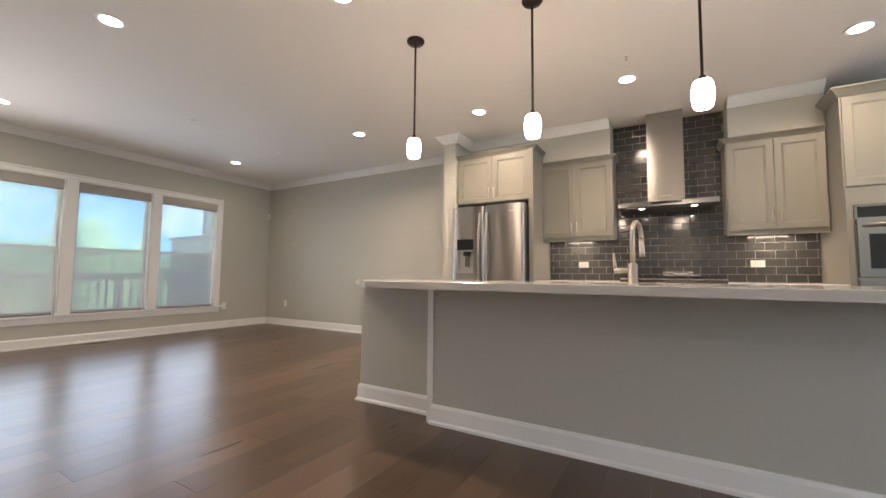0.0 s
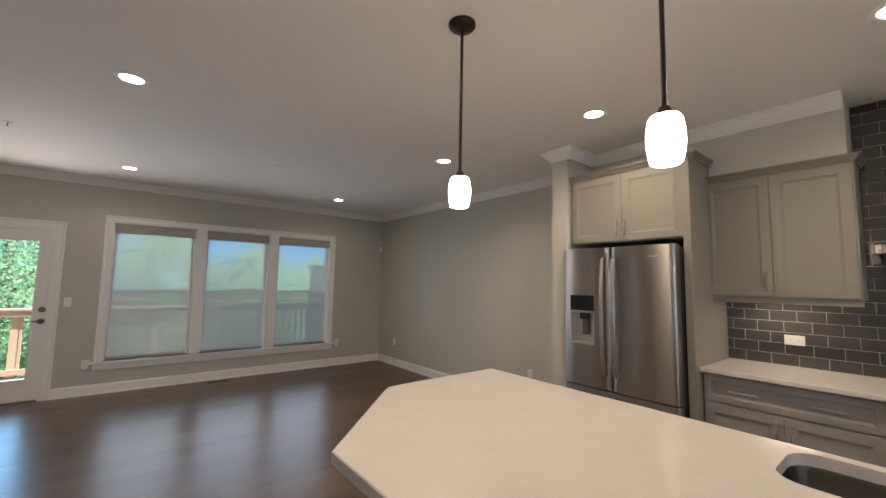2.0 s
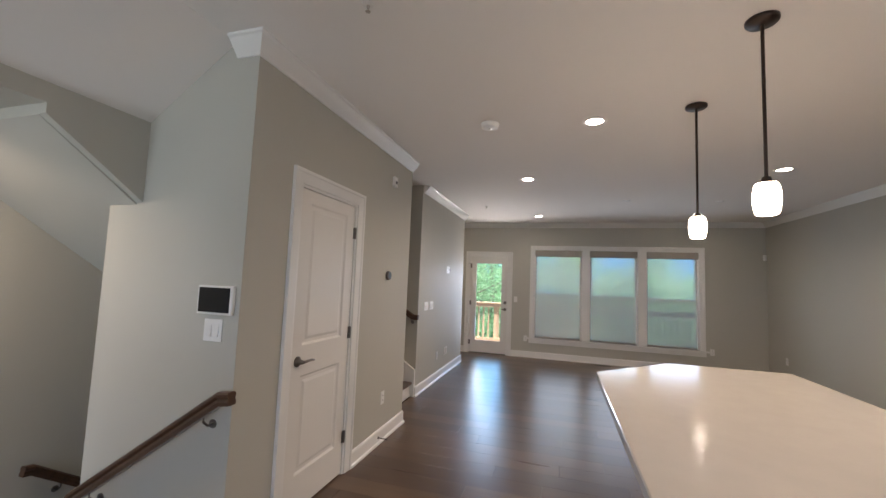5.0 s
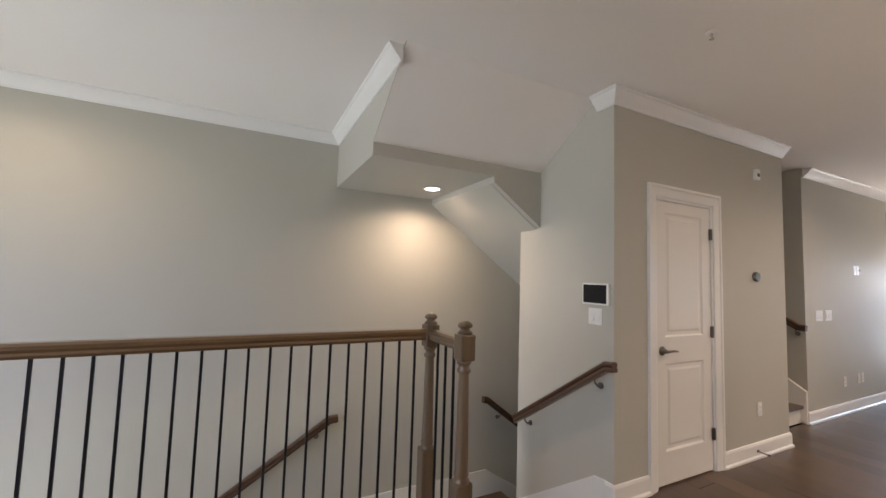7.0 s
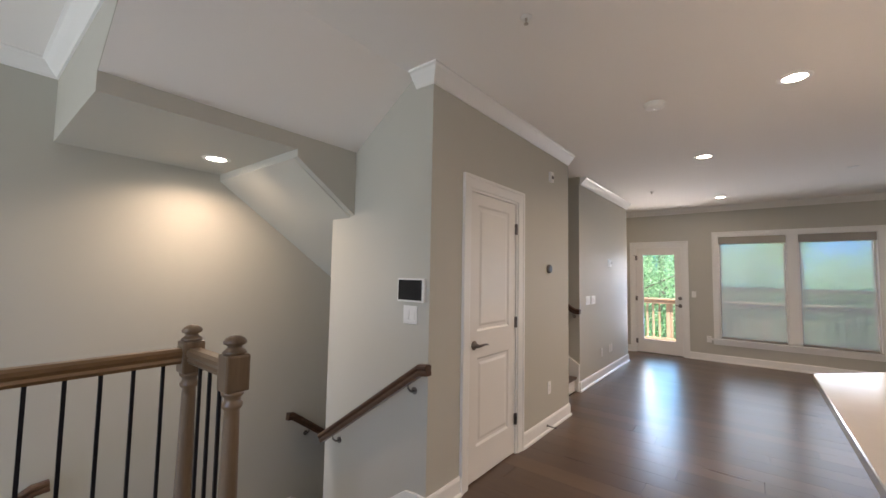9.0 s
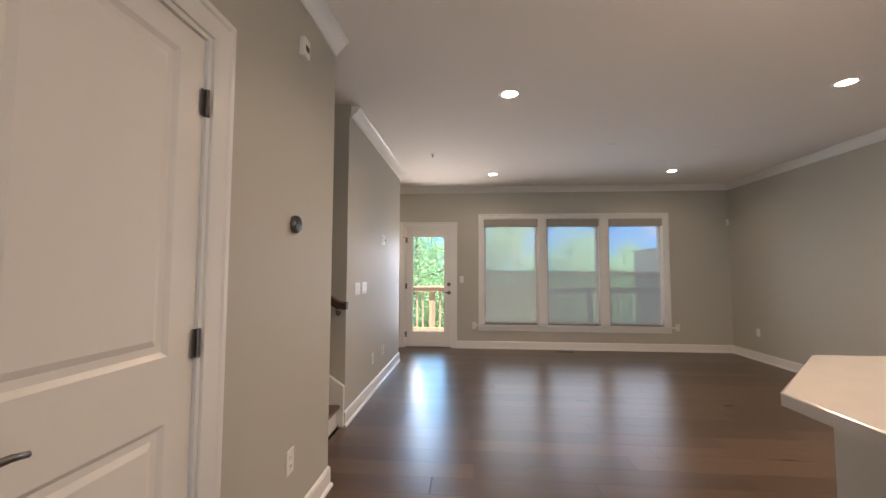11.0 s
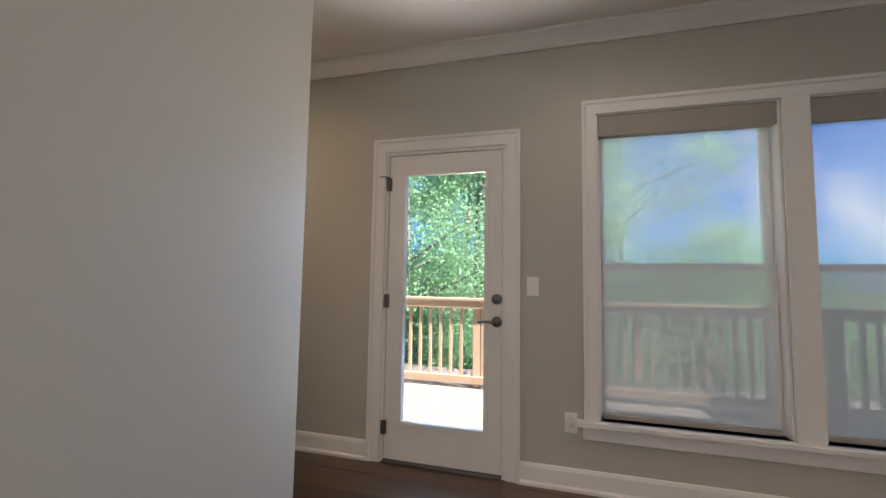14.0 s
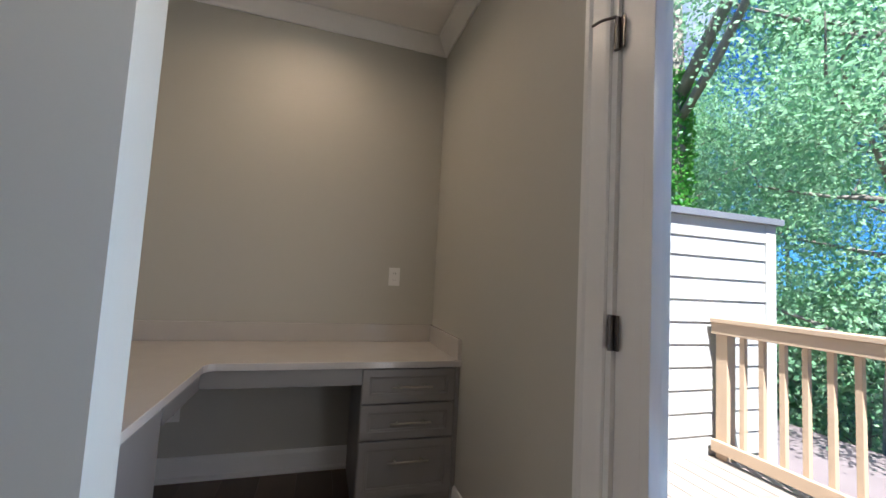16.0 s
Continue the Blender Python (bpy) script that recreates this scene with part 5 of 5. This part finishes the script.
for k in range(9):
    z = LAND - (k + 1) * RISE
    x = 1.30 + k * RUN
    part("tread", boxes((x - 0.02, x + RUN, SY + 0.001, -0.87, z - 0.03, z)), OAK, dn)
    part("riser", boxes((x - 0.014, x, SY + 0.001, -0.87, z, z + RISE - 0.03)), TRIM, dn)
    x = -0.55 - k * RUN
    part("tread", boxes((x - RUN, x + 0.02, SY + 0.001, -0.85, z - 0.03, z)), OAK, dn)
    part("riser", boxes((x, x + 0.014, SY + 0.001, -0.85, z, z + RISE - 0.03)), TRIM, dn)
setting("wall_stairwell_inner", boxes((SHX - 0.05, EX, -0.87, -0.75, -3.0, -0.26), (SHX - 0.05, SHX + 0.07, -0.75, 0.13, -3.0, -0.26)), PAINT, "painted wall under the landing's edge", "wall")

up = flight("up_stairs", "dark oak treads and white risers going up", -3.259, -2.351, -0.085, 3, 0.0, RISE)
part("winder", boxes((-3.259, -2.351, SY + 0.001, -0.835, 3 * RISE, 4 * RISE), bevel=0.005), OAK, up)
for k in range(7):
    x = -2.351 + k * RUN
    z = (5 + k) * RISE
    part("tread", boxes((x - 0.02, x + RUN, SY + 0.001, -0.843, z - 0.03, z)), OAK, up)
    part("riser", boxes((x - 0.004, x + 0.012, SY + 0.001, -0.843, z - RISE, z - 0.03)), TRIM, up)
part("side_skirt", prism([(-0.041, 0.0), (-0.041, 0.335), (-0.33, 0.525), (-0.47, 0.615), (-0.60, 0.63), (-0.60, 0.3)], "x", -3.2595, -3.224), TRIM, up, "white painted skirt board")


def wall_rail(name, label, pts, off, brackets, material):
    """A moulded rail on a wall, bent from point to point, with its brackets; off points from the wall to the rail."""
    r = thing(name, label, "handrail")
    pts, off = [Vector(p) for p in pts], Vector(off)
    side = off.normalized()
    prof = [(-0.022, -0.030), (0.022, -0.030), (0.026, -0.012), (0.020, 0.002), (0.028, 0.014), (0.026, 0.026), (0.014, 0.034), (-0.014, 0.034), (-0.026, 0.026), (-0.028, 0.014), (-0.020, 0.002), (-0.026, -0.012)]
    bm = bmesh.new()
    rings = []
    for i, c in enumerate(pts):
        d0 = (c - pts[i - 1]).normalized() if i else (pts[1] - c).normalized()
        d1 = (pts[i + 1] - c).normalized() if i < len(pts) - 1 else d0
        d = (d0 + d1).normalized()
        upv = side.cross(d)
        upv = -upv if upv.z < 0 else upv
        rings.append([bm.verts.new(c + a * side + b * upv / max(0.5, d.dot(d0))) for a, b in prof])
    n = len(prof)
    for r0, r1 in zip(rings, rings[1:]):
        for k in range(n):
            bm.faces.new((r0[k], r0[(k + 1) % n], r1[(k + 1) % n], r1[k]))
    bm.faces.new(rings[0])
    bm.faces.new(rings[-1])
    bmesh.ops.recalc_face_normals(bm, faces=bm.faces)
    part("rail", bm, material, r)
    p, q = pts[-2], pts[-1]
    for t in brackets:
        c = p.lerp(q, t)
        w0 = c - off
        br = part("bracket", tube([w0 + Vector((0, 0, -0.085)), w0 + off * 0.55 + Vector((0, 0, -0.085)), c + Vector((0, 0, -0.060)), c + Vector((0, 0, -0.028))], 0.006, 10), PEWTER, r)
        part("rose", tube([w0 + Vector((0, 0, -0.085)) + off * 0.01, w0 + Vector((0, 0, -0.085)) + off * 0.10], 0.022, 14), PEWTER, br)
    return r


wall_rail("stair_handrail", "dark stained wooden handrail on the stair wall", [(PX + 0.06, 0.215, 0.882), (PX + 0.06, 0.15, 0.875), (PX + 0.06, -0.80, 0.232)], (0.06, 0, 0), (0.10, 0.86), DARKW)
wall_rail("stair_handrail", "dark stained handrail going down the back wall", [(1.30, SY + 0.06, 0.118), (1.37, SY + 0.06, 0.112), (3.4, SY + 0.06, -1.18)], (0, 0.06, 0), (0.05, 0.5), DARKW)
wall_rail("stair_handrail", "dark stained handrail beyond the stair wall", [(-0.26, SY + 0.06, 0.108), (-0.31, SY + 0.06, 0.10), (-1.8, SY + 0.06, -1.0)], (0, 0.06, 0), (0.12, 0.6), DARKW)
wall_rail("stair_handrail", "dark stained handrail beside the up stairs", [(-3.20, -0.012, 1.0), (-3.20, -0.085, 1.005), (-3.20, -1.15, 1.67)], (0.06, 0, 0), (0.02, 0.6), DARKW)

# balustrade at the stairwell
bal = thing("stair_balustrade", "stained oak rail with black iron balusters", "balustrade")
NX, N1, N2 = 1.054, -0.297, 0.136


def newel(x, y):
    blk = boxes((-0.044, 0.044, -0.044, 0.044, 0.985, 1.125), bevel=0.010)
    t = turned([(0.0, 0.36), (0.044, 0.36), (0.044, 0.372), (0.034, 0.385), (0.040, 0.40), (0.036, 0.42), (0.033, 0.60), (0.028, 0.88), (0.027, 0.915), (0.036, 0.925), (0.038, 0.938), (0.030, 0.948), (0.030, 0.962), (0.040, 0.972), (0.042, 0.985), (0.0, 0.986)], 24, cap=False)
    f = turned([(0.0, 1.124), (0.040, 1.125), (0.044, 1.132), (0.034, 1.142), (0.026, 1.148), (0.026, 1.155), (0.040, 1.163), (0.042, 1.172), (0.034, 1.184), (0.018, 1.193), (0.0, 1.196)], 24, cap=False)
    n = part("newel_post", blk, NEWELW, bal, "turned oak newel post")
    part("post_base", boxes((-0.046, 0.046, -0.046, 0.046, -0.30, 0.365), bevel=0.010), NEWELW, n)
    part("turned_shaft", t, NEWELW, n)
    part("finial", f, NEWELW, n)
    n.location = (x, y, 0)


newel(NX, N1)
newel(NX, N2)
RAILP = [(-0.022, 0.0), (0.022, 0.0), (0.030, 0.014), (0.026, 0.026), (0.033, 0.040), (0.032, 0.055), (0.020, 0.066), (-0.020, 0.066), (-0.032, 0.055), (-0.033, 0.040), (-0.026, 0.026), (-0.030, 0.014)]
part("rail", sweep(RAILP, [(NX + 0.044, N1, 1.030), (EX, N1, 1.030)]), RAILW, bal)
part("short_rail", sweep(RAILP, [(NX, N1 + 0.044, 1.030), (NX, N2 - 0.044, 1.030)]), NEWELW, bal)
part("nosing", boxes((NX - 0.055, EX, N1 - 0.05, N1 + 0.05, -0.013, 0.004), (NX - 0.055, NX + 0.05, N1 + 0.05, 0.17, -0.013, 0.004), bevel=0.003), RAILW, bal)
part("fascia", boxes((NX - 0.055, EX, N1 - 0.045, N1 - 0.03, -0.26, -0.014), (NX - 0.050, NX - 0.035, N1 - 0.03, 0.13, -0.26, -0.014)), TRIM, bal)
bmesh_bal = mesh_of("baluster", boxes((-0.0065, 0.0065, -0.0065, 0.0065, 0.004, 1.031), bevel=0.0012), IRON)
k = 0
while NX + 0.104 + 0.1032 * k < EX - 0.05:
    b_ = new("baluster", bmesh_bal)
    b_.parent, b_.location = bal, (NX + 0.104 + 0.1032 * k, N1, 0)
    k += 1
for y in (N1 + 0.115, N1 + 0.217, N1 + 0.318):
    b_ = new("baluster", bmesh_bal)
    b_.parent, b_.location = bal, (NX, y, 0)

# ---- desk nook ----
dk = thing("built_in_desk", "grey corner desk with white quartz top and drawers", "desk")
pts = [(WX + 0.001, SY + 0.001), (WX + 0.001, -1.172), (-5.59, -1.172), (-5.565, -1.162), (-5.555, -1.137), (-5.555, BY - 0.121), (-4.921, BY - 0.121), (-4.921, SY + 0.001)]
part("worktop", prism(pts, "z", 0.708, 0.740, bevel=0.003), QUARTZ, dk, "white quartz worktop")
part("backsplash", boxes((WX + 0.021, -4.922, SY + 0.001, SY + 0.021, 0.7405, 0.845), (WX + 0.001, WX + 0.0205, SY + 0.001, -1.182, 0.7405, 0.845), bevel=0.002), QUARTZ, dk, "white quartz upstand")
part("body", boxes((WX + 0.002, -6.21, SY + 0.02, -1.208, 0.0, 0.707)), CABD, dk)
part("end_strip", boxes((WX + 0.002, WX + 0.022, -1.2075, -1.189, 0.0, 0.707)), CABD, dk)
for z0, z1 in ((0.540, 0.700), (0.370, 0.532), (0.10, 0.362)):
    fbm = shaker(0.0, 0.462, z0, z1, 0.0, rail=0.035)
    fbm.transform(pose(-6.212, -1.187, 0, 0, 0, 180))
    fr_ = part("drawer_front", fbm, CABD, dk)
    zc = (z0 + z1) / 2 + (0.04 if z1 < 0.4 else 0)
    pb = tube([(-6.55, -1.159, zc), (-6.35, -1.159, zc)], 0.005, 10)
    part("handle", pb, NICKEL, fr_, "satin nickel bar pull")
    for px in (-6.514, -6.386):
        part("post", boxes((px - 0.004, px + 0.004, -1.187, -1.159, zc - 0.004, zc + 0.004)), NICKEL, fr_)
part("apron", boxes((-6.209, -5.53, -1.222, -1.202, 0.625, 0.707), (-5.53, -5.51, -1.202, -0.80, 0.625, 0.707)), CABD, dk)
part("side_gable", boxes((-5.525, -4.925, -0.80, -0.78, 0.0, 0.707), (-5.525, -5.505, -0.78, BY - 0.122, 0.0, 0.707)), CABD, dk)

# ---- outdoors ----
DK, RX = -0.13, -9.05
deck = setting("deck", boxes((RX - 0.10, WX - 0.16, -1.70, 5.28, DK - 0.30, DK - 0.03)), POSTH, "new pine deck boards in full sun", "deck")
board = mesh_of("board", boxes((-0.069, 0.069, 0, 6.96, -0.028, 0.0), bevel=0.003), DECKW)
for k in range(16):
    b_ = new("board", board)
    b_.parent, b_.location = deck, (WX - 0.235 - k * 0.145, -1.69, DK)
rl = thing("deck_railing", "new pine deck railing with square balusters", "railing")
part("cap_rail", boxes((RX - 0.075, RX + 0.075, -1.655, 5.2, 0.915, 0.95), bevel=0.004), POSTH, rl)
part("top_rail", boxes((RX + 0.022, RX + 0.060, -1.655, 5.2, 0.825, 0.914), bevel=0.004), POSTH, rl)
part("bottom_rail", boxes((RX + 0.022, RX + 0.060, -1.655, 5.2, -0.075, 0.012), bevel=0.004), POSTH, rl)
pm_ = mesh_of("post", boxes((-0.045, 0.045, -0.045, 0.045, DK, 0.914), bevel=0.004), POSTW)
bm_ = mesh_of("baluster", boxes((-0.018, 0.018, -0.018, 0.018, -0.06, 0.90), bevel=0.003), POSTW)
for y in (-1.60, 0.078, 1.88, 3.68, 5.15):
    p_ = new("post", pm_)
    p_.parent, p_.location = rl, (RX - 0.024, y, 0)
y = -1.445
while y < 5.1:
    if min(abs(y - q) for q in (0.078, 1.88, 3.68, 5.15)) > 0.07:
        b_ = new("baluster", bm_)
        b_.parent, b_.location = rl, (RX + 0.003, y, 0)
    y += 0.133


def privacy_wall(name, y, face, x_end, top, label):
    """A lap-sided dividing wall along x that shows its face to the deck."""
    w_ = thing(name, label, "privacy wall")
    part("core", boxes((x_end, WX - 0.161, min(y, y - face * 0.14), max(y, y - face * 0.14), -3.2, top)), SIDING, w_)
    lap = prism([(0, 0), (face * 0.016, 0), (face * 0.004, 0.184), (0, 0.184)], "x", x_end + 0.10, WX - 0.161)
    lm = mesh_of("siding_board", lap, SIDING)
    z = -0.15
    while z < top - 0.1:
        s_ = new("siding_board", lm)
        s_.parent, s_.location = w_, (0, y + face * 0.001, z)
        z += 0.1772
    part("corner_board", boxes((x_end - 0.02, x_end + 0.10, y - 0.02 if face > 0 else y - 0.022, y + 0.022 if face > 0 else y + 0.02, -3.2, top - 0.001)), SIDING, w_)
    part("frieze_board", boxes((x_end + 0.10, WX - 0.161, min(y + face * 0.018, y), max(y + face * 0.018, y), top - 0.16, top - 0.001)), SIDING, w_)
    part("cap", boxes((x_end - 0.07, WX - 0.161, y - 0.19 if face > 0 else y - 0.06, y + 0.06 if face > 0 else y + 0.19, top, top + 0.055), bevel=0.004), FLASH, w_, "grey metal cap")
    return w_


privacy_wall("privacy_wall", -1.70, 1, -9.75, 1.76, "cream lap-sided privacy wall with grey cap")
privacy_wall("privacy_wall", 5.30, -1, -10.60, 1.80, "shaded lap-sided privacy wall beside the deck")
nb = thing("neighbour_house", "grey lap-sided neighbouring house wall", "house")
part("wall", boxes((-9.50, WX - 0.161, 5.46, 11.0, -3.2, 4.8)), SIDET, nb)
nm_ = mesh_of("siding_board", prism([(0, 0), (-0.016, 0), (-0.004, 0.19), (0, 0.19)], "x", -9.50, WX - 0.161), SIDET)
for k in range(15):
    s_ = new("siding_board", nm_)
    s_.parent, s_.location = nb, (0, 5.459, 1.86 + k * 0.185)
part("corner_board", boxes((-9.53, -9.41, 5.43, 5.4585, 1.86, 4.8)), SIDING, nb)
part("roof", boxes((-10.0, WX - 0.161, 5.1, 11.2, 4.8, 5.0)), FLASH, nb)

# far low roof past the railing
lr = setting("lower_roof", boxes((-13.9, RX - 0.12, -12, 20, -1.30, -1.05)), ROOFT, "mauve lower roof beyond the deck", "roof")

gs = bmesh.new()
grid = bmesh.ops.create_grid(gs, x_segments=40, y_segments=40, size=200)
for v in gs.verts:
    d = math.hypot(v.co.x + 8, v.co.y)
    v.co.z = -3.2 + (0.5 * noise.noise(v.co * 0.08) if d > 12 else 0)
ground = setting("ground", gs, SOIL, "wooded ground below the deck", "ground")


def leaf_cloud(centres, count, spread, size, rng):
    """Many small folded leaves scattered about clump centres."""
    vs, fs = [], []
    for i in range(count):
        c = centres[rng.integers(len(centres))]
        p = np.array(c[:3]) + rng.normal(0, 1, 3) * c[3] * spread
        a, u = rng.normal(0, 1, 3), rng.normal(0, 1, 3)
        a /= np.linalg.norm(a)
        u -= a * (u @ a)
        u /= np.linalg.norm(u)
        n = np.cross(a, u)
        s = size * rng.uniform(0.6, 1.3)
        k = len(vs)
        vs += [tuple(p - a * s), tuple(p + u * s * 0.6 + n * s * 0.15), tuple(p + a * s), tuple(p - u * s * 0.6 + n * s * 0.15)]
        fs += [(k, k + 1, k + 2), (k, k + 2, k + 3)]
    return vs, fs


def tree_meshes(seed, height, spread_r, leaves, low=0.25, size=0.12):
    rng = np.random.default_rng(seed)
    trunk = bmesh.new()
    me = bpy.data.meshes.new("tmp")

    def add(pts, radii):
        t = tube(pts, 0, 8, radii)
        t.to_mesh(me)
        trunk.from_mesh(me)
        t.free()
    lean = rng.normal(0, 0.03, 2)
    pts = [(lean[0] * z + 0.06 * math.sin(z), lean[1] * z + 0.05 * math.cos(z * 1.3), z) for z in np.linspace(0, height * 0.92, 9)]
    add(pts, [0.12 * (1 - 0.85 * k / 8) * height / 10 for k in range(9)])
    centres = []
    for b in range(17):
        h = height * rng.uniform(low, 0.92)
        az = rng.uniform(0, 2 * math.pi)
        ln = spread_r * (1.0 - 0.55 * (h / height)) * rng.uniform(0.6, 1.15)
        rise = rng.uniform(0.2, 0.7)
        base_ = np.array([lean[0] * h, lean[1] * h, h])
        d = np.array([math.cos(az), math.sin(az), rise])
        mids = [base_ + d * ln * f + rng.normal(0, 0.08, 3) * ln * f for f in (0, 0.35, 0.7, 1.0)]
        r0 = 0.036 * height / 10
        add([tuple(m) for m in mids], [r0, r0 * 0.7, r0 * 0.45, r0 * 0.15])
        for f in (0.45, 0.7, 0.9, 1.1):
            centres.append((*(base_ + d * ln * f + rng.normal(0, 0.25, 3)), rng.uniform(0.5, 1.0) * spread_r * 0.22))
            tw = mids[2] + rng.normal(0, 0.35, 3) * ln * 0.6
            centres.append((*tw, rng.uniform(0.3, 0.8) * spread_r * 0.2))
    bpy.data.meshes.remove(me)
    for _ in range(8):
        centres.append((rng.normal(0, 0.3) * spread_r * 0.5, rng.normal(0, 0.3) * spread_r * 0.5, height * rng.uniform(0.75, 1.0), spread_r * 0.2))
    vs, fs = leaf_cloud(centres, leaves, 0.75, size, rng)
    lm = bpy.data.meshes.new("crown")
    lm.from_pydata(vs, [], fs)
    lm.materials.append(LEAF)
    return mesh_of("trunk", trunk, BARK), lm


def tree(x, y, meshes, scale, turn, z=-3.2, label="leafy green deciduous tree beyond the deck"):
    t = thing("tree", label, "tree", pose(x, y, z, 0, 0, turn), group="woodland trees")
    t.scale = (scale, scale, scale)
    for nm, me in zip(("trunk", "crown"), meshes):
        o = new(nm, me)
        o.parent = t
    return t


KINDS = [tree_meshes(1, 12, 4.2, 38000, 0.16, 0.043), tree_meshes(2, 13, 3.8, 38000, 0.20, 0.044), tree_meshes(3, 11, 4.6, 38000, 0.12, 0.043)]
rng = np.random.default_rng(7)
spots = [(-14.5, -3.0), (-17.5, -1.4), (-15.2, -7.5), (-17.2, 3.0), (-18.0, -4.5), (-20, -10), (-17, -12), (-22, -2.8), (-24, -6.5), (-13.0, -10.5), (-27, -12), (-21, -16), (-26, -3.5)]
for i, (x, y) in enumerate(spots):
    tree(x, y, KINDS[i % 3], rng.uniform(0.9, 1.2), rng.uniform(0, 360))
for i, (x, y) in enumerate([(-16.0, 0.9), (-15.5, 5.2), (-19, 7.2), (-24, 2.2), (-24, 10), (-29, 14), (-32, 5), (-27, 20), (-34, 11), (-36, 18), (-33, -3), (-22, 26), (-38, 26)]):
    tree(x, y, KINDS[i % 3], rng.uniform(0.40, 0.52), rng.uniform(0, 360), label="low leafy tree in the distance")
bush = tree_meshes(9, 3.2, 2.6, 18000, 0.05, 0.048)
for i, (x, y) in enumerate([(-16.2, -1.4), (-16.4, 1.0), (-16.2, 3.5), (-16.3, -4.2), (-16.6, 6.0), (-16.1, -7.0), (-15.5, 9.0), (-14.8, 3.9), (-16, -9.5)]):
    b_ = tree(x, y, bush, rng.uniform(0.9, 1.25), rng.uniform(0, 360), label="dense green shrub below the deck")
    b_.name = "shrub"
    b_["category"], b_["group"] = "shrub", "woodland shrubs"

# ivy-clad trunk with two bare limbs
iv = thing("ivy_tree", "tall tree trunk covered in bright green ivy", "tree", pose(-13.1, -5.8, -3.2))
part("trunk", tube([(0, 0, 0), (0.05, 0.02, 4), (0.0, 0.08, 8), (0.1, 0.0, 13)], 0.2, 12, [0.27, 0.24, 0.20, 0.12]), BARK, iv)
part("limb", tube([(0, 0.1, 8.4), (0.25, 1.1, 9.4), (0.2, 2.3, 10.9), (0.4, 3.4, 12.0)], 0.1, 10, [0.13, 0.12, 0.09, 0.05]), BARK, iv)
part("limb", tube([(0, 0.1, 7.9), (0.3, 1.2, 8.7), (0.6, 2.4, 9.9), (0.8, 3.8, 10.6)], 0.1, 10, [0.10, 0.09, 0.06, 0.03]), BARK, iv)
rng = np.random.default_rng(11)
cs = [(0.27 * math.cos(a), 0.27 * math.sin(a), z, 0.10) for z in np.linspace(0.3, 9.0, 60) for a in np.linspace(0, 6.28, 9)[:-1]]
vs, fs = leaf_cloud(cs, 14000, 0.8, 0.06, rng)
im = bpy.data.meshes.new("ivy")
im.from_pydata(vs, [], fs)
im.materials.append(IVY)
io = new("ivy", im)
io.parent = iv
tagged(iv, kind="")

# ---- floor boards, last ----
PW = 0.19
plank_meshes = {}


def plank_mesh(wd, ln):
    key = (round(wd, 3), round(ln, 2))
    if key not in plank_meshes:
        bm = bmesh.new()
        e = 0.0006
        ln = key[1]
        rings = [[bm.verts.new(p) for p in ((i, i, z), (wd - i, i, z), (wd - i, ln - i, z), (i, ln - i, z))] for i, z in ((0.0004, -0.014), (0.0004, -0.0016), (e, 0.0))]
        for r0, r1 in zip(rings, rings[1:]):
            for k in range(4):
                bm.faces.new((r0[k], r0[(k + 1) % 4], r1[(k + 1) % 4], r1[k]))
        bm.faces.new(rings[-1])
        bmesh.ops.recalc_face_normals(bm, faces=bm.faces)
        plank_meshes[key] = mesh_of("plank", bm, OAK)
    return plank_meshes[key]


def spans(x):
    """Where the floor lies along y for a board at x."""
    if x < -4.92:
        return [(SY, NY)]
    if x < -3.26:
        return [(BY - 0.05, NY)]
    if x < -2.35:
        return [(-0.07, NY)]
    if x < PX:
        return [(CY - 0.05, NY)]
    if x < SHX - 0.05:
        return [(0.20, NY)]
    return [(N1 + 0.05, NY)]


rng = np.random.default_rng(5)
loose = []
count = 0
x = WX
while x < EX:
    wd = min(PW, EX - x)
    for lo, hi in spans(x + 0.06):
        y = lo - rng.uniform(0, 1.2)
        while y < hi:
            ln = round(rng.uniform(0.9, 2.1), 1)
            a, b = max(y, lo), min(y + ln, hi)
            if b - a > 0.03:
                if b > 3.3 and x > -2.0 or x > 2.6:
                    loose.append((x, a, wd, b - a))
                else:
                    o = new("plank", plank_mesh(wd, b - a))
                    o.parent, o.location = FLOOR, (x, a, 0)
                    count += 1
            y += ln
    x += PW
bm = bmesh.new()
for x, a, wd, ln in loose:
    box_bm(bm, x + 0.0005, x + wd - 0.0005, a + 0.0005, a + ln - 0.0005, -0.014, 0.0)
part("planks", bm, OAK, FLOOR)["kind"] = "stuff"
